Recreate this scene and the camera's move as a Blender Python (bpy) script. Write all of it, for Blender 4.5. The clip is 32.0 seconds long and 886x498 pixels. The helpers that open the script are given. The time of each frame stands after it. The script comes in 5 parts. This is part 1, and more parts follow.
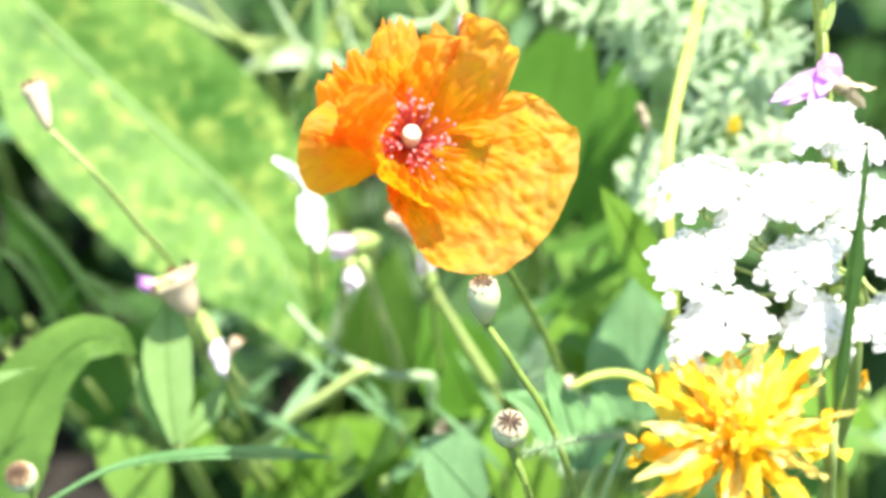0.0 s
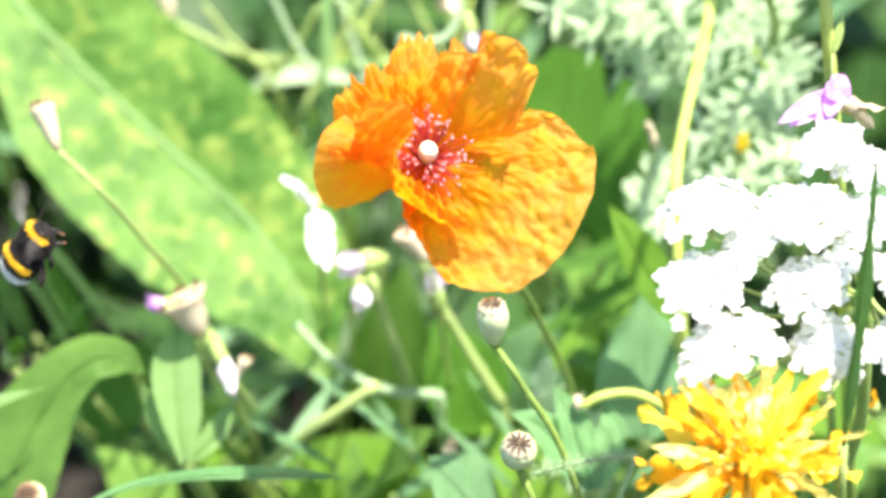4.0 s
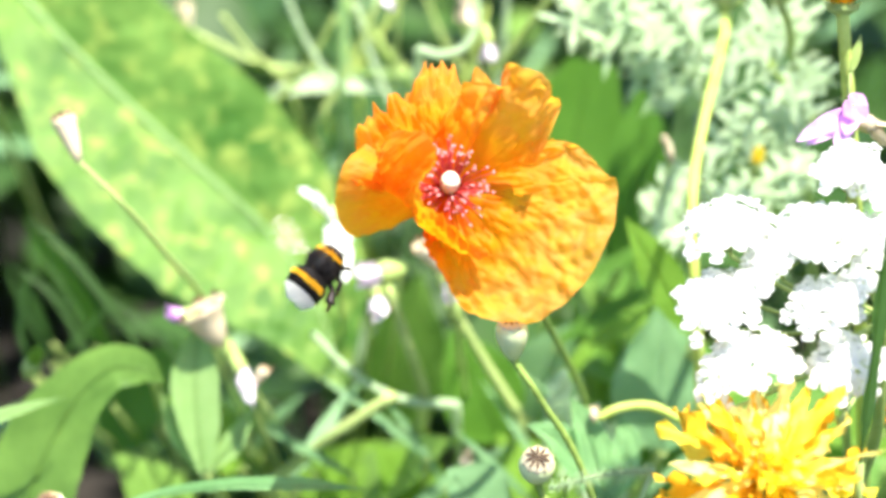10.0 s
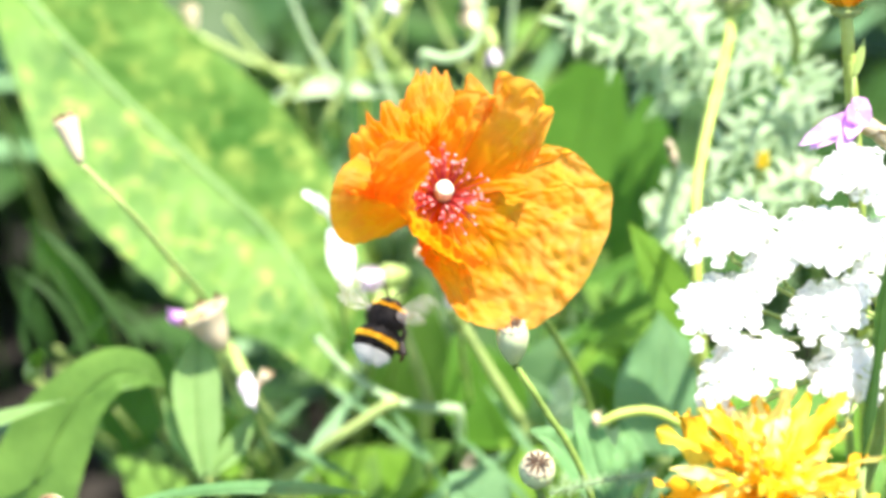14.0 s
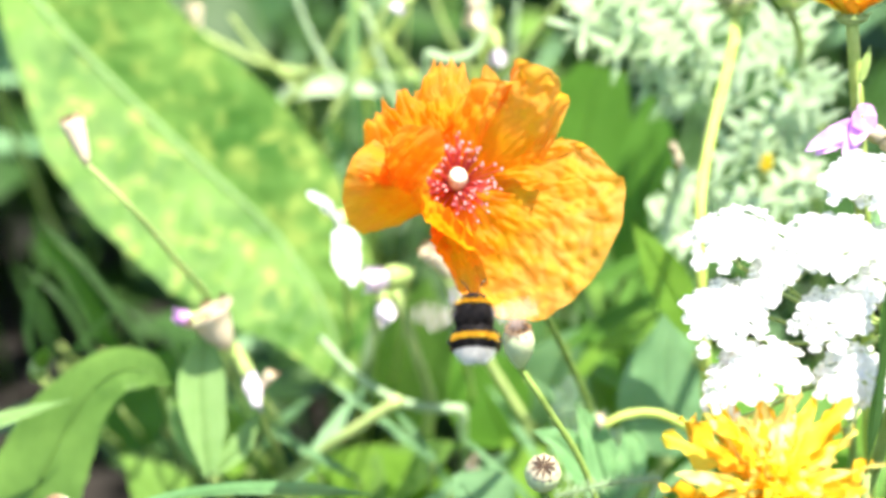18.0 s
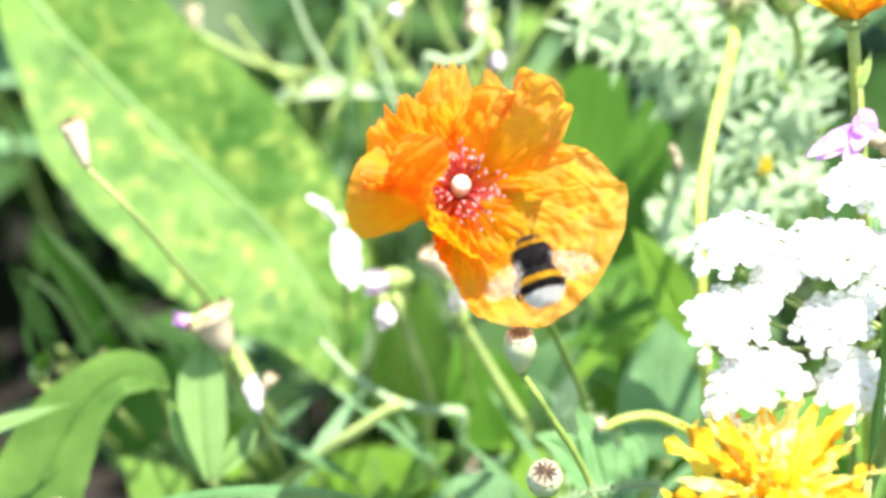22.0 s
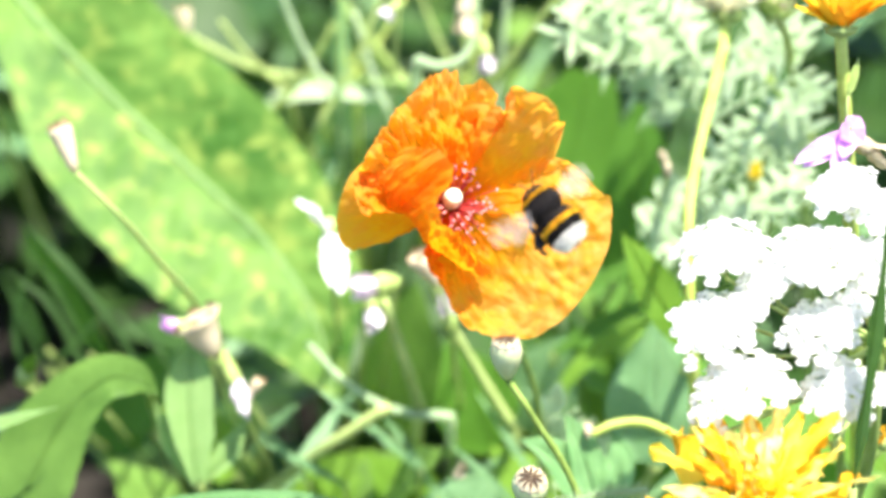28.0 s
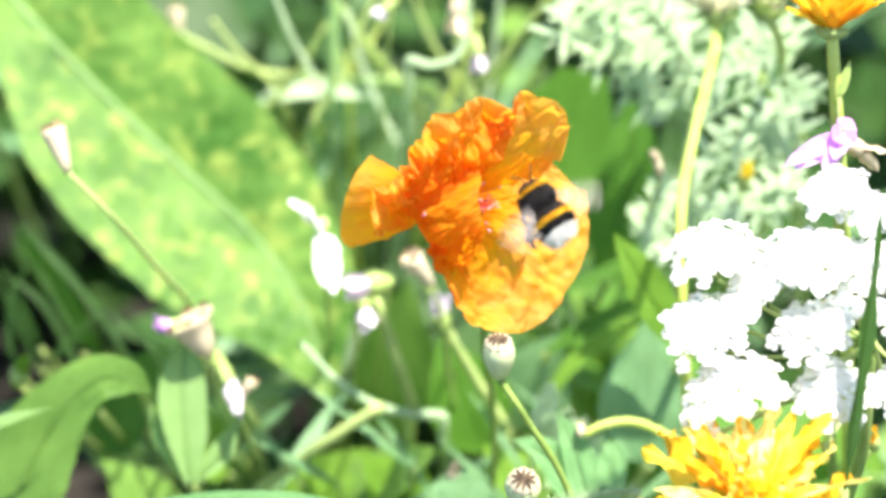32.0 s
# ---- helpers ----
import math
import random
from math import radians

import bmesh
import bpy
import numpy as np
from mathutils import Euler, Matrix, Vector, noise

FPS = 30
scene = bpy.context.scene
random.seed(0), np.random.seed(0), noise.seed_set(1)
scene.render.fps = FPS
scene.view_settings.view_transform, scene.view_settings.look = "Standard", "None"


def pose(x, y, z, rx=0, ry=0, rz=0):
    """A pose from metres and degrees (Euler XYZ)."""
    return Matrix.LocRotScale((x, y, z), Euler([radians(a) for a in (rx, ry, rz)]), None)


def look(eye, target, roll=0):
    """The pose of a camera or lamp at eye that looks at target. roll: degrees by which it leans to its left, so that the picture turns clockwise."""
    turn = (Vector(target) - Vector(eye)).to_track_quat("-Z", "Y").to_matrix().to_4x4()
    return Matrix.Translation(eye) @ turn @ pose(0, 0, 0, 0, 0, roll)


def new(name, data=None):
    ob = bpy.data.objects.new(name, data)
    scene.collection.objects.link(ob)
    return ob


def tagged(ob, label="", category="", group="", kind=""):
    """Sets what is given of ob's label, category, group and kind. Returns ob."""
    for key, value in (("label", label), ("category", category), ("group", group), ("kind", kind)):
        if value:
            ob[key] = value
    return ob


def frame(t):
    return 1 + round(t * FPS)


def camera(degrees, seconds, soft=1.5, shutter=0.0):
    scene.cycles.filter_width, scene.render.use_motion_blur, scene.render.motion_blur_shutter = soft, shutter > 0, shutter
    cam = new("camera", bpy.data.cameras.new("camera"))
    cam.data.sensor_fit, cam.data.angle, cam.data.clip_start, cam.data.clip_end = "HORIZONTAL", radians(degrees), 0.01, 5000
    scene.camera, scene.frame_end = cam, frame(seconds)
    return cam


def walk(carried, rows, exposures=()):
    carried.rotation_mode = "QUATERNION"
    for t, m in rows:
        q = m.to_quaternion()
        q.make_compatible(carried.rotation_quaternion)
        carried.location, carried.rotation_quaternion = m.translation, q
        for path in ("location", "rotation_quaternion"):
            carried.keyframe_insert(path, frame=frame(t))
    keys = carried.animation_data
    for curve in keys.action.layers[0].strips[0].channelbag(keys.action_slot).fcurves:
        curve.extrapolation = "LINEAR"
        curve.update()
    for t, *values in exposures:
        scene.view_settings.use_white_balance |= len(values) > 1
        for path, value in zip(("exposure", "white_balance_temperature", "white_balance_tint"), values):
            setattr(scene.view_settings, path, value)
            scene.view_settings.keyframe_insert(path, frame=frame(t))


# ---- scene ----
# Handheld close-up of a poppy in a flower border, with a bumblebee that flies to it.
cam = camera(22, 32.0, soft=3.7, shutter=0.4)
cam.data.dof.use_dof = True
cam.data.dof.focus_distance = 0.505
cam.data.dof.aperture_fstop = 10.5
PATH = [
    (0, pose(0.00374, -0.45613, 0.70432, 59.921, -0.085, -0.197)),
    (0.5, pose(0.00380, -0.45603, 0.70451, 59.942, -0.079, -0.165)),
    (1, pose(0.00404, -0.45585, 0.70448, 59.989, -0.051, -0.114)),
    (1.5, pose(0.00448, -0.45549, 0.70456, 60.015, -0.000, -0.058)),
    (2, pose(0.00441, -0.45484, 0.70523, 59.994, 0.027, -0.045)),
    (2.5, pose(0.00436, -0.45469, 0.70555, 60.025, 0.062, -0.040)),
    (3, pose(0.00417, -0.45439, 0.70591, 60.048, 0.081, -0.036)),
    (3.5, pose(0.00395, -0.45428, 0.70643, 60.069, 0.103, -0.051)),
    (5.5, pose(0.00269, -0.45477, 0.71051, 60.089, 0.207, -0.158)),
    (6, pose(0.00217, -0.45512, 0.71164, 60.077, 0.190, -0.171)),
    (6.5, pose(0.00156, -0.45550, 0.71237, 60.068, 0.157, -0.196)),
    (7, pose(0.00094, -0.45596, 0.71283, 60.069, 0.131, -0.201)),
    (7.5, pose(0.00067, -0.45642, 0.71313, 60.071, 0.115, -0.173)),
    (8, pose(0.00056, -0.45662, 0.71342, 60.047, 0.086, -0.113)),
    (8.5, pose(0.00012, -0.45652, 0.71348, 60.023, 0.038, -0.069)),
    (9, pose(-0.00000, -0.45640, 0.71350, 60.000, 0.000, -0.000)),
    (9.5, pose(0.00035, -0.45621, 0.71367, 59.969, 0.004, 0.096)),
    (10, pose(0.00071, -0.45592, 0.71335, 59.969, 0.018, 0.177)),
    (10.5, pose(0.00103, -0.45554, 0.71303, 59.980, 0.023, 0.239)),
    (11, pose(0.00165, -0.45515, 0.71301, 59.961, 0.018, 0.308)),
    (11.5, pose(0.00207, -0.45495, 0.71268, 59.984, 0.009, 0.355)),
    (12, pose(0.00245, -0.45472, 0.71240, 60.008, -0.006, 0.398)),
    (12.5, pose(0.00267, -0.45463, 0.71214, 60.034, -0.022, 0.433)),
    (13, pose(0.00278, -0.45469, 0.71180, 60.078, -0.031, 0.459)),
    (13.5, pose(0.00287, -0.45465, 0.71140, 60.137, -0.030, 0.490)),
    (14, pose(0.00312, -0.45449, 0.71146, 60.153, -0.039, 0.546)),
    (14.5, pose(0.00331, -0.45441, 0.71144, 60.157, -0.057, 0.596)),
    (16.5, pose(0.00281, -0.45441, 0.71225, 60.062, -0.170, 0.665)),
    (17, pose(0.00230, -0.45453, 0.71289, 60.037, -0.192, 0.644)),
    (17.5, pose(0.00151, -0.45473, 0.71394, 59.977, -0.217, 0.605)),
    (18, pose(0.00060, -0.45488, 0.71551, 59.885, -0.262, 0.548)),
    (18.5, pose(-0.00020, -0.45508, 0.71632, 59.852, -0.289, 0.484)),
    (19, pose(-0.00094, -0.45519, 0.71684, 59.817, -0.316, 0.422)),
    (19.5, pose(-0.00125, -0.45529, 0.71727, 59.788, -0.335, 0.401)),
    (20, pose(-0.00144, -0.45517, 0.71765, 59.753, -0.340, 0.385)),
    (20.5, pose(-0.00146, -0.45478, 0.71795, 59.714, -0.331, 0.381)),
    (21, pose(-0.00127, -0.45453, 0.71807, 59.705, -0.314, 0.397)),
    (21.5, pose(-0.00111, -0.45427, 0.71832, 59.688, -0.303, 0.407)),
    (22, pose(-0.00105, -0.45399, 0.71799, 59.731, -0.291, 0.392)),
    (22.5, pose(-0.00067, -0.45362, 0.71765, 59.777, -0.278, 0.414)),
    (23, pose(0.00002, -0.45336, 0.71744, 59.821, -0.260, 0.471)),
    (23.5, pose(0.00009, -0.45298, 0.71770, 59.812, -0.310, 0.478)),
    (24, pose(-0.00020, -0.45294, 0.71797, 59.826, -0.397, 0.453)),
    (24.5, pose(-0.00026, -0.45285, 0.71809, 59.828, -0.459, 0.434)),
    (25, pose(0.00025, -0.45283, 0.71779, 59.839, -0.484, 0.452)),
    (25.5, pose(0.00029, -0.45266, 0.71757, 59.843, -0.520, 0.437)),
    (27.5, pose(0.00109, -0.45232, 0.71811, 59.771, -0.525, 0.432)),
    (28, pose(0.00139, -0.45223, 0.71842, 59.735, -0.507, 0.438)),
    (28.5, pose(0.00166, -0.45218, 0.71860, 59.720, -0.477, 0.439)),
    (29, pose(0.00204, -0.45216, 0.71905, 59.682, -0.442, 0.444)),
    (29.5, pose(0.00210, -0.45209, 0.71957, 59.645, -0.420, 0.408)),
    (30, pose(0.00215, -0.45200, 0.71993, 59.618, -0.418, 0.385)),
    (30.5, pose(0.00212, -0.45220, 0.72004, 59.616, -0.433, 0.359)),
    (31, pose(0.00202, -0.45239, 0.72042, 59.591, -0.465, 0.336)),
    (31.5, pose(0.00186, -0.45251, 0.72060, 59.582, -0.492, 0.307)),
    (32, pose(0.00124, -0.45226, 0.72093, 59.542, -0.540, 0.229)),
]
walk(cam, PATH, exposures=[(0.0, 1.56), (32.0, 1.56)])

# ---- light: high sun, clear sky ----
SUN_WAY = Vector((-0.23, 0.12, -0.96)).normalized()
world = bpy.data.worlds.new("sky")
scene.world = world
world.use_nodes = True
wn = world.node_tree
sky = wn.nodes.new("ShaderNodeTexSky")
sky.sky_type = 'NISHITA'
sky.sun_disc = False
sky.sun_elevation = math.asin(-SUN_WAY.z)
sky.sun_rotation = math.atan2(-SUN_WAY.x, -SUN_WAY.y)
wn.nodes["Background"].inputs[1].default_value = 0.12
wn.links.new(sky.outputs[0], wn.nodes["Background"].inputs[0])
sun_data = bpy.data.lights.new("sun", 'SUN')
sun_data.energy = 5.0
sun_data.angle = radians(0.5)
sun_data.color = (1.0, 0.95, 0.86)
sun = new("sun", sun_data)
sun.matrix_world = look((0, 0, 3), Vector((0, 0, 3)) + SUN_WAY)

# ---- axes of the slanted planting, as the viewer stands before it ----
RIGHT = Vector((1, 0, 0))
AHEAD = Vector((0, 0.4564, -0.2635)).normalized()
UP = RIGHT.cross(AHEAD)
TOWARD = -AHEAD
V = Vector
rnd = random.Random(7)


# ---- materials ----
def mat_base(name):
    m = bpy.data.materials.new(name)
    m.use_nodes = True
    t = m.node_tree
    return m, t, t.nodes["Principled BSDF"], t.nodes["Material Output"]


def node(t, kind, **values):
    n = t.nodes.new(kind)
    for k, v in values.items():
        n.inputs[k].default_value = v
    return n


def ramp(t, fac, stops):
    n = t.nodes.new("ShaderNodeValToRGB")
    els = n.color_ramp.elements
    while len(els) < len(stops):
        els.new(0.5)
    for e, (p, c) in zip(els, stops):
        e.position, e.color = p, (*c, 1)
    t.links.new(fac, n.inputs[0])
    return n.outputs[0]


def tissue(name, dark, light, through_col=None, share=0.4, scale=120.0, fine=900.0, rough=0.5, bump=0.25, veins=0.0, spread=0.35, stops=(0.45, 1.0), patch=None):
    """Plant tissue: mottled colour at two scales, fine relief and light that shines through."""
    m, t, b, out = mat_base(name)
    co = t.nodes.new("ShaderNodeTexCoord").outputs["Object"]
    n1 = node(t, "ShaderNodeTexNoise", Scale=scale, Detail=4.0)
    n2 = node(t, "ShaderNodeTexNoise", Scale=fine, Detail=3.0)
    info = t.nodes.new("ShaderNodeObjectInfo")
    for n in (n1, n2):
        t.links.new(co, n.inputs["Vector"])
    mixf = node(t, "ShaderNodeMath")
    mixf.operation = 'MULTIPLY_ADD'
    t.links.new(n2.outputs["Fac"], mixf.inputs[0])
    mixf.inputs[1].default_value = 0.35
    t.links.new(n1.outputs["Fac"], mixf.inputs[2])
    shift = node(t, "ShaderNodeMath")
    shift.operation = 'MULTIPLY_ADD'
    t.links.new(info.outputs["Random"], shift.inputs[0])
    shift.inputs[1].default_value = spread
    t.links.new(mixf.outputs[0], shift.inputs[2])
    col = ramp(t, shift.outputs[0], [(stops[0], dark), (stops[1], light)])
    height = n2.outputs["Fac"]
    if patch:
        n3 = node(t, "ShaderNodeTexNoise", Scale=125.0, Detail=4.0, Roughness=0.6)
        t.links.new(co, n3.inputs["Vector"])
        pf = ramp(t, n3.outputs["Fac"], [(0.52, (0, 0, 0)), (0.72, (0.8, 0.8, 0.8))])
        pm = t.nodes.new("ShaderNodeMix")
        pm.data_type = 'RGBA'
        t.links.new(pf, pm.inputs["Factor"])
        t.links.new(col, pm.inputs["A"])
        pm.inputs["B"].default_value = (*patch, 1)
        col = pm.outputs["Result"]
    if veins:
        sep = t.nodes.new("ShaderNodeSeparateXYZ")
        t.links.new(co, sep.inputs[0])
        ab = node(t, "ShaderNodeMath")
        ab.operation = 'ABSOLUTE'
        t.links.new(sep.outputs["X"], ab.inputs[0])
        sl = node(t, "ShaderNodeMath")
        sl.operation = 'MULTIPLY_ADD'
        t.links.new(ab.outputs[0], sl.inputs[0])
        sl.inputs[1].default_value = -0.9
        t.links.new(sep.outputs["Y"], sl.inputs[2])
        cmb = t.nodes.new("ShaderNodeCombineXYZ")
        t.links.new(sl.outputs[0], cmb.inputs[0])
        wv = node(t, "ShaderNodeTexWave", Scale=veins, Distortion=0.0)
        t.links.new(cmb.outputs[0], wv.inputs["Vector"])
        vr = ramp(t, wv.outputs["Fac"], [(0.80, (0, 0, 0)), (1.0, (1, 1, 1))])
        mx = t.nodes.new("ShaderNodeMix")
        mx.data_type = 'RGBA'
        mf = node(t, "ShaderNodeMath")
        mf.operation = 'MULTIPLY'
        t.links.new(vr, mf.inputs[0])
        mf.inputs[1].default_value = 0.1
        t.links.new(mf.outputs[0], mx.inputs["Factor"])
        t.links.new(col, mx.inputs["A"])
        mx.inputs["B"].default_value = (*[min(1, c * 1.5 + 0.03) for c in light], 1)
        col = mx.outputs["Result"]
    t.links.new(col, b.inputs["Base Color"])
    b.inputs["Roughness"].default_value = rough
    b.inputs["Specular IOR Level"].default_value = 0.22
    bp = node(t, "ShaderNodeBump", Strength=bump, Distance=0.0006)
    t.links.new(height, bp.inputs["Height"])
    t.links.new(bp.outputs[0], b.inputs["Normal"])
    if share:
        tr = t.nodes.new("ShaderNodeBsdfTranslucent")
        if through_col:
            tint = t.nodes.new("ShaderNodeMix")
            tint.data_type = 'RGBA'
            tint.inputs["Factor"].default_value = 0.6
            t.links.new(col, tint.inputs["A"])
            tint.inputs["B"].default_value = (*through_col, 1)
            t.links.new(tint.outputs["Result"], tr.inputs["Color"])
        else:
            t.links.new(col, tr.inputs["Color"])
        ms = node(t, "ShaderNodeMixShader", Fac=share)
        t.links.new(b.outputs[0], ms.inputs[1])
        t.links.new(tr.outputs[0], ms.inputs[2])
        t.links.new(ms.outputs[0], out.inputs["Surface"])
    return m


M_LEAF = tissue("leaf_green", (0.05, 0.12, 0.02), (0.17, 0.30, 0.06), (0.30, 0.52, 0.04), 0.35, 45, 500, 0.42, 0.3, 95)
M_BIGLEAF = tissue("dock_leaf", (0.040, 0.125, 0.016), (0.155, 0.285, 0.055), (0.32, 0.53, 0.03), 0.34, 42, 300, 0.58, 0.4, 28, 0.0, (0.48, 0.88), (0.42, 0.50, 0.11))
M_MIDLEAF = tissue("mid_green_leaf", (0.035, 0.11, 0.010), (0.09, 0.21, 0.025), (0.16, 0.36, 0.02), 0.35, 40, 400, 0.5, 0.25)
M_BRIGHT = tissue("young_leaf", (0.09, 0.20, 0.02), (0.20, 0.36, 0.05), (0.40, 0.62, 0.04), 0.45, 40, 500, 0.45, 0.25, 80)
# Dark leaf green that mostly carries the shade among the plants as colour.
M_DARKSHADE = tissue("dark_leaf_painted_shade", (0.010, 0.038, 0.007), (0.036, 0.088, 0.015), (0.09, 0.19, 0.015), 0.25, 30, 300, 0.5, 0.3)
M_GREY = tissue("grey_green", (0.26, 0.40, 0.19), (0.56, 0.68, 0.43), (0.52, 0.68, 0.32), 0.35, 60, 700, 0.6, 0.3)
M_STEM = tissue("stem_green", (0.20, 0.31, 0.06), (0.45, 0.55, 0.19), (0.4, 0.55, 0.1), 0.2, 90, 900, 0.5, 0.3)
M_DSTEM = tissue("poppy_stem", (0.11, 0.20, 0.03), (0.27, 0.38, 0.09), (0.3, 0.45, 0.06), 0.15, 160, 1200, 0.55, 0.3)
M_YSTEM = tissue("yellow_stem", (0.38, 0.50, 0.08), (0.60, 0.69, 0.19), (0.6, 0.7, 0.12), 0.25, 120, 900, 0.5, 0.3)
M_GRASS = tissue("grass_green", (0.08, 0.19, 0.07), (0.22, 0.38, 0.18), (0.3, 0.5, 0.15), 0.3, 50, 600, 0.4, 0.2)
M_SOFT = tissue("waxy_leaf", (0.13, 0.25, 0.06), (0.27, 0.42, 0.15), (0.32, 0.55, 0.08), 0.35, 60, 600, 0.5, 0.25)
M_TEAL = tissue("blue_green_leaf", (0.09, 0.22, 0.07), (0.20, 0.38, 0.15), (0.24, 0.5, 0.11), 0.35, 60, 600, 0.5, 0.25)
M_CAPSULE = tissue("capsule_skin", (0.54, 0.62, 0.30), (0.70, 0.76, 0.45), None, 0.15, 160, 1500, 0.55, 0.25)
M_CAPDISC = tissue("capsule_disc", (0.30, 0.26, 0.16), (0.46, 0.41, 0.28), None, 0.0, 400, 2500, 0.7, 0.3)
M_STIGMA = tissue("stigma_brown", (0.030, 0.018, 0.010), (0.085, 0.050, 0.028), None, 0.0, 500, 3000, 0.8, 0.4)
M_DRY = tissue("dry_straw", (0.42, 0.34, 0.20), (0.68, 0.58, 0.40), None, 0.2, 160, 1200, 0.7, 0.4)
M_DRYB = tissue("dry_brown", (0.16, 0.09, 0.05), (0.36, 0.24, 0.13), None, 0.1, 160, 1200, 0.8, 0.4)
M_WHITE = tissue("white_petal", (0.82, 0.83, 0.77), (0.89, 0.89, 0.87), None, 0.5, 300, 2500, 0.55, 0.1)
M_PINKW = tissue("pink_white_petal", (0.62, 0.42, 0.58), (0.85, 0.76, 0.82), None, 0.3, 160, 1500, 0.55, 0.1)
M_MAUVE = tissue("mauve_petal", (0.50, 0.20, 0.54), (0.74, 0.44, 0.78), (0.85, 0.5, 0.88), 0.35, 140, 1500, 0.55, 0.15)
M_MARI = tissue("marigold_petal", (0.84, 0.36, 0.01), (0.94, 0.56, 0.03), (1.0, 0.55, 0.02), 0.4, 160, 1500, 0.5, 0.3)
M_MARIP = tissue("marigold_petal_pale", (0.93, 0.74, 0.10), (0.97, 0.88, 0.34), (1.0, 0.85, 0.2), 0.45, 160, 1500, 0.5, 0.3)
M_MARIY = tissue("marigold_petal_yellow", (0.90, 0.60, 0.02), (0.97, 0.78, 0.07), (1.0, 0.78, 0.05), 0.45, 160, 1500, 0.5, 0.3)
M_BLACKFUR = tissue("black_fur", (0.003, 0.0025, 0.0025), (0.016, 0.012, 0.011), None, 0.0, 700, 3000, 0.75, 0.3)
M_YELFUR = tissue("yellow_fur", (0.62, 0.34, 0.01), (0.84, 0.52, 0.03), None, 0.15, 700, 3000, 0.8, 0.3)
M_WHITEFUR = tissue("white_fur", (0.88, 0.87, 0.83), (0.93, 0.92, 0.90), None, 0.5, 700, 3000, 0.8, 0.3)
M_CHITIN = tissue("black_chitin", (0.008, 0.006, 0.006), (0.035, 0.026, 0.022), None, 0.0, 900, 4000, 0.25, 0.2)
M_FOOT = tissue("tarsus_brown", (0.05, 0.025, 0.012), (0.18, 0.09, 0.04), None, 0.0, 900, 4000, 0.5, 0.2)
M_STAMEN = tissue("stamen_red", (0.42, 0.03, 0.04), (0.70, 0.10, 0.09), (0.8, 0.1, 0.08), 0.3, 600, 4000, 0.5, 0.2)
M_ANTHER = tissue("anther", (0.42, 0.06, 0.08), (0.80, 0.36, 0.32), None, 0.1, 900, 4000, 0.7, 0.3, 0.0, 0.5)
M_PISTIL = tissue("pistil_cream", (0.72, 0.69, 0.46), (0.86, 0.82, 0.62), None, 0.15, 300, 3000, 0.55, 0.3)


def poppy_material():
    m, t, b, out = mat_base("poppy_petal")
    co = t.nodes.new("ShaderNodeTexCoord").outputs["Object"]
    ln = t.nodes.new("ShaderNodeVectorMath")
    ln.operation = 'LENGTH'
    t.links.new(co, ln.inputs[0])
    sc = node(t, "ShaderNodeMath")
    sc.operation = 'MULTIPLY'
    t.links.new(ln.outputs["Value"], sc.inputs[0])
    sc.inputs[1].default_value = 1 / 0.040
    n1 = node(t, "ShaderNodeTexNoise", Scale=90.0, Detail=5.0)
    n2 = node(t, "ShaderNodeTexNoise", Scale=700.0, Detail=3.0)
    t.links.new(co, n1.inputs["Vector"])
    t.links.new(co, n2.inputs["Vector"])
    add = node(t, "ShaderNodeMath")
    add.operation = 'MULTIPLY_ADD'
    t.links.new(n1.outputs["Fac"], add.inputs[0])
    add.inputs[1].default_value = 0.35
    t.links.new(sc.outputs[0], add.inputs[2])
    col = ramp(t, add.outputs[0], [(0.20, (0.80, 0.045, 0.008)), (0.38, (0.93, 0.14, 0.006)), (0.58, (0.95, 0.31, 0.014)), (0.92, (0.97, 0.50, 0.11))])
    # Yellow noise patches painted in as the sunlit facets of the crumpled petals.
    n4 = node(t, "ShaderNodeTexNoise", Scale=210.0, Detail=3.0)
    t.links.new(co, n4.inputs["Vector"])
    lit_facets = t.nodes.new("ShaderNodeMix")
    lit_facets.data_type = 'RGBA'
    t.links.new(ramp(t, n4.outputs["Fac"], [(0.45, (0, 0, 0)), (0.60, (0.4, 0.4, 0.4))]), lit_facets.inputs["Factor"])
    t.links.new(col, lit_facets.inputs["A"])
    lit_facets.inputs["B"].default_value = (0.97, 0.62, 0.02, 1)
    col = lit_facets.outputs["Result"]
    t.links.new(col, b.inputs["Base Color"])
    b.inputs["Roughness"].default_value = 0.42
    b.inputs["Specular IOR Level"].default_value = 0.12
    bp = node(t, "ShaderNodeBump", Strength=0.35, Distance=0.0004)
    t.links.new(n2.outputs["Fac"], bp.inputs["Height"])
    t.links.new(bp.outputs[0], b.inputs["Normal"])
    tr = t.nodes.new("ShaderNodeBsdfTranslucent")
    warm = t.nodes.new("ShaderNodeMix")
    warm.data_type = 'RGBA'
    warm.inputs["Factor"].default_value = 0.62
    t.links.new(col, warm.inputs["A"])
    warm.inputs["B"].default_value = (1.0, 0.45, 0.001, 1)
    t.links.new(warm.outputs["Result"], tr.inputs["Color"])
    ms = node(t, "ShaderNodeMixShader", Fac=0.68)
    t.links.new(b.outputs[0], ms.inputs[1])
    t.links.new(tr.outputs[0], ms.inputs[2])
    thin = t.nodes.new("ShaderNodeBsdfTransparent")
    thin.inputs[0].default_value = (1.0, 0.42, 0.01, 1)
    mt = node(t, "ShaderNodeMixShader", Fac=0.10)
    t.links.new(ms.outputs[0], mt.inputs[1])
    t.links.new(thin.outputs[0], mt.inputs[2])
    t.links.new(mt.outputs[0], out.inputs["Surface"])
    return m


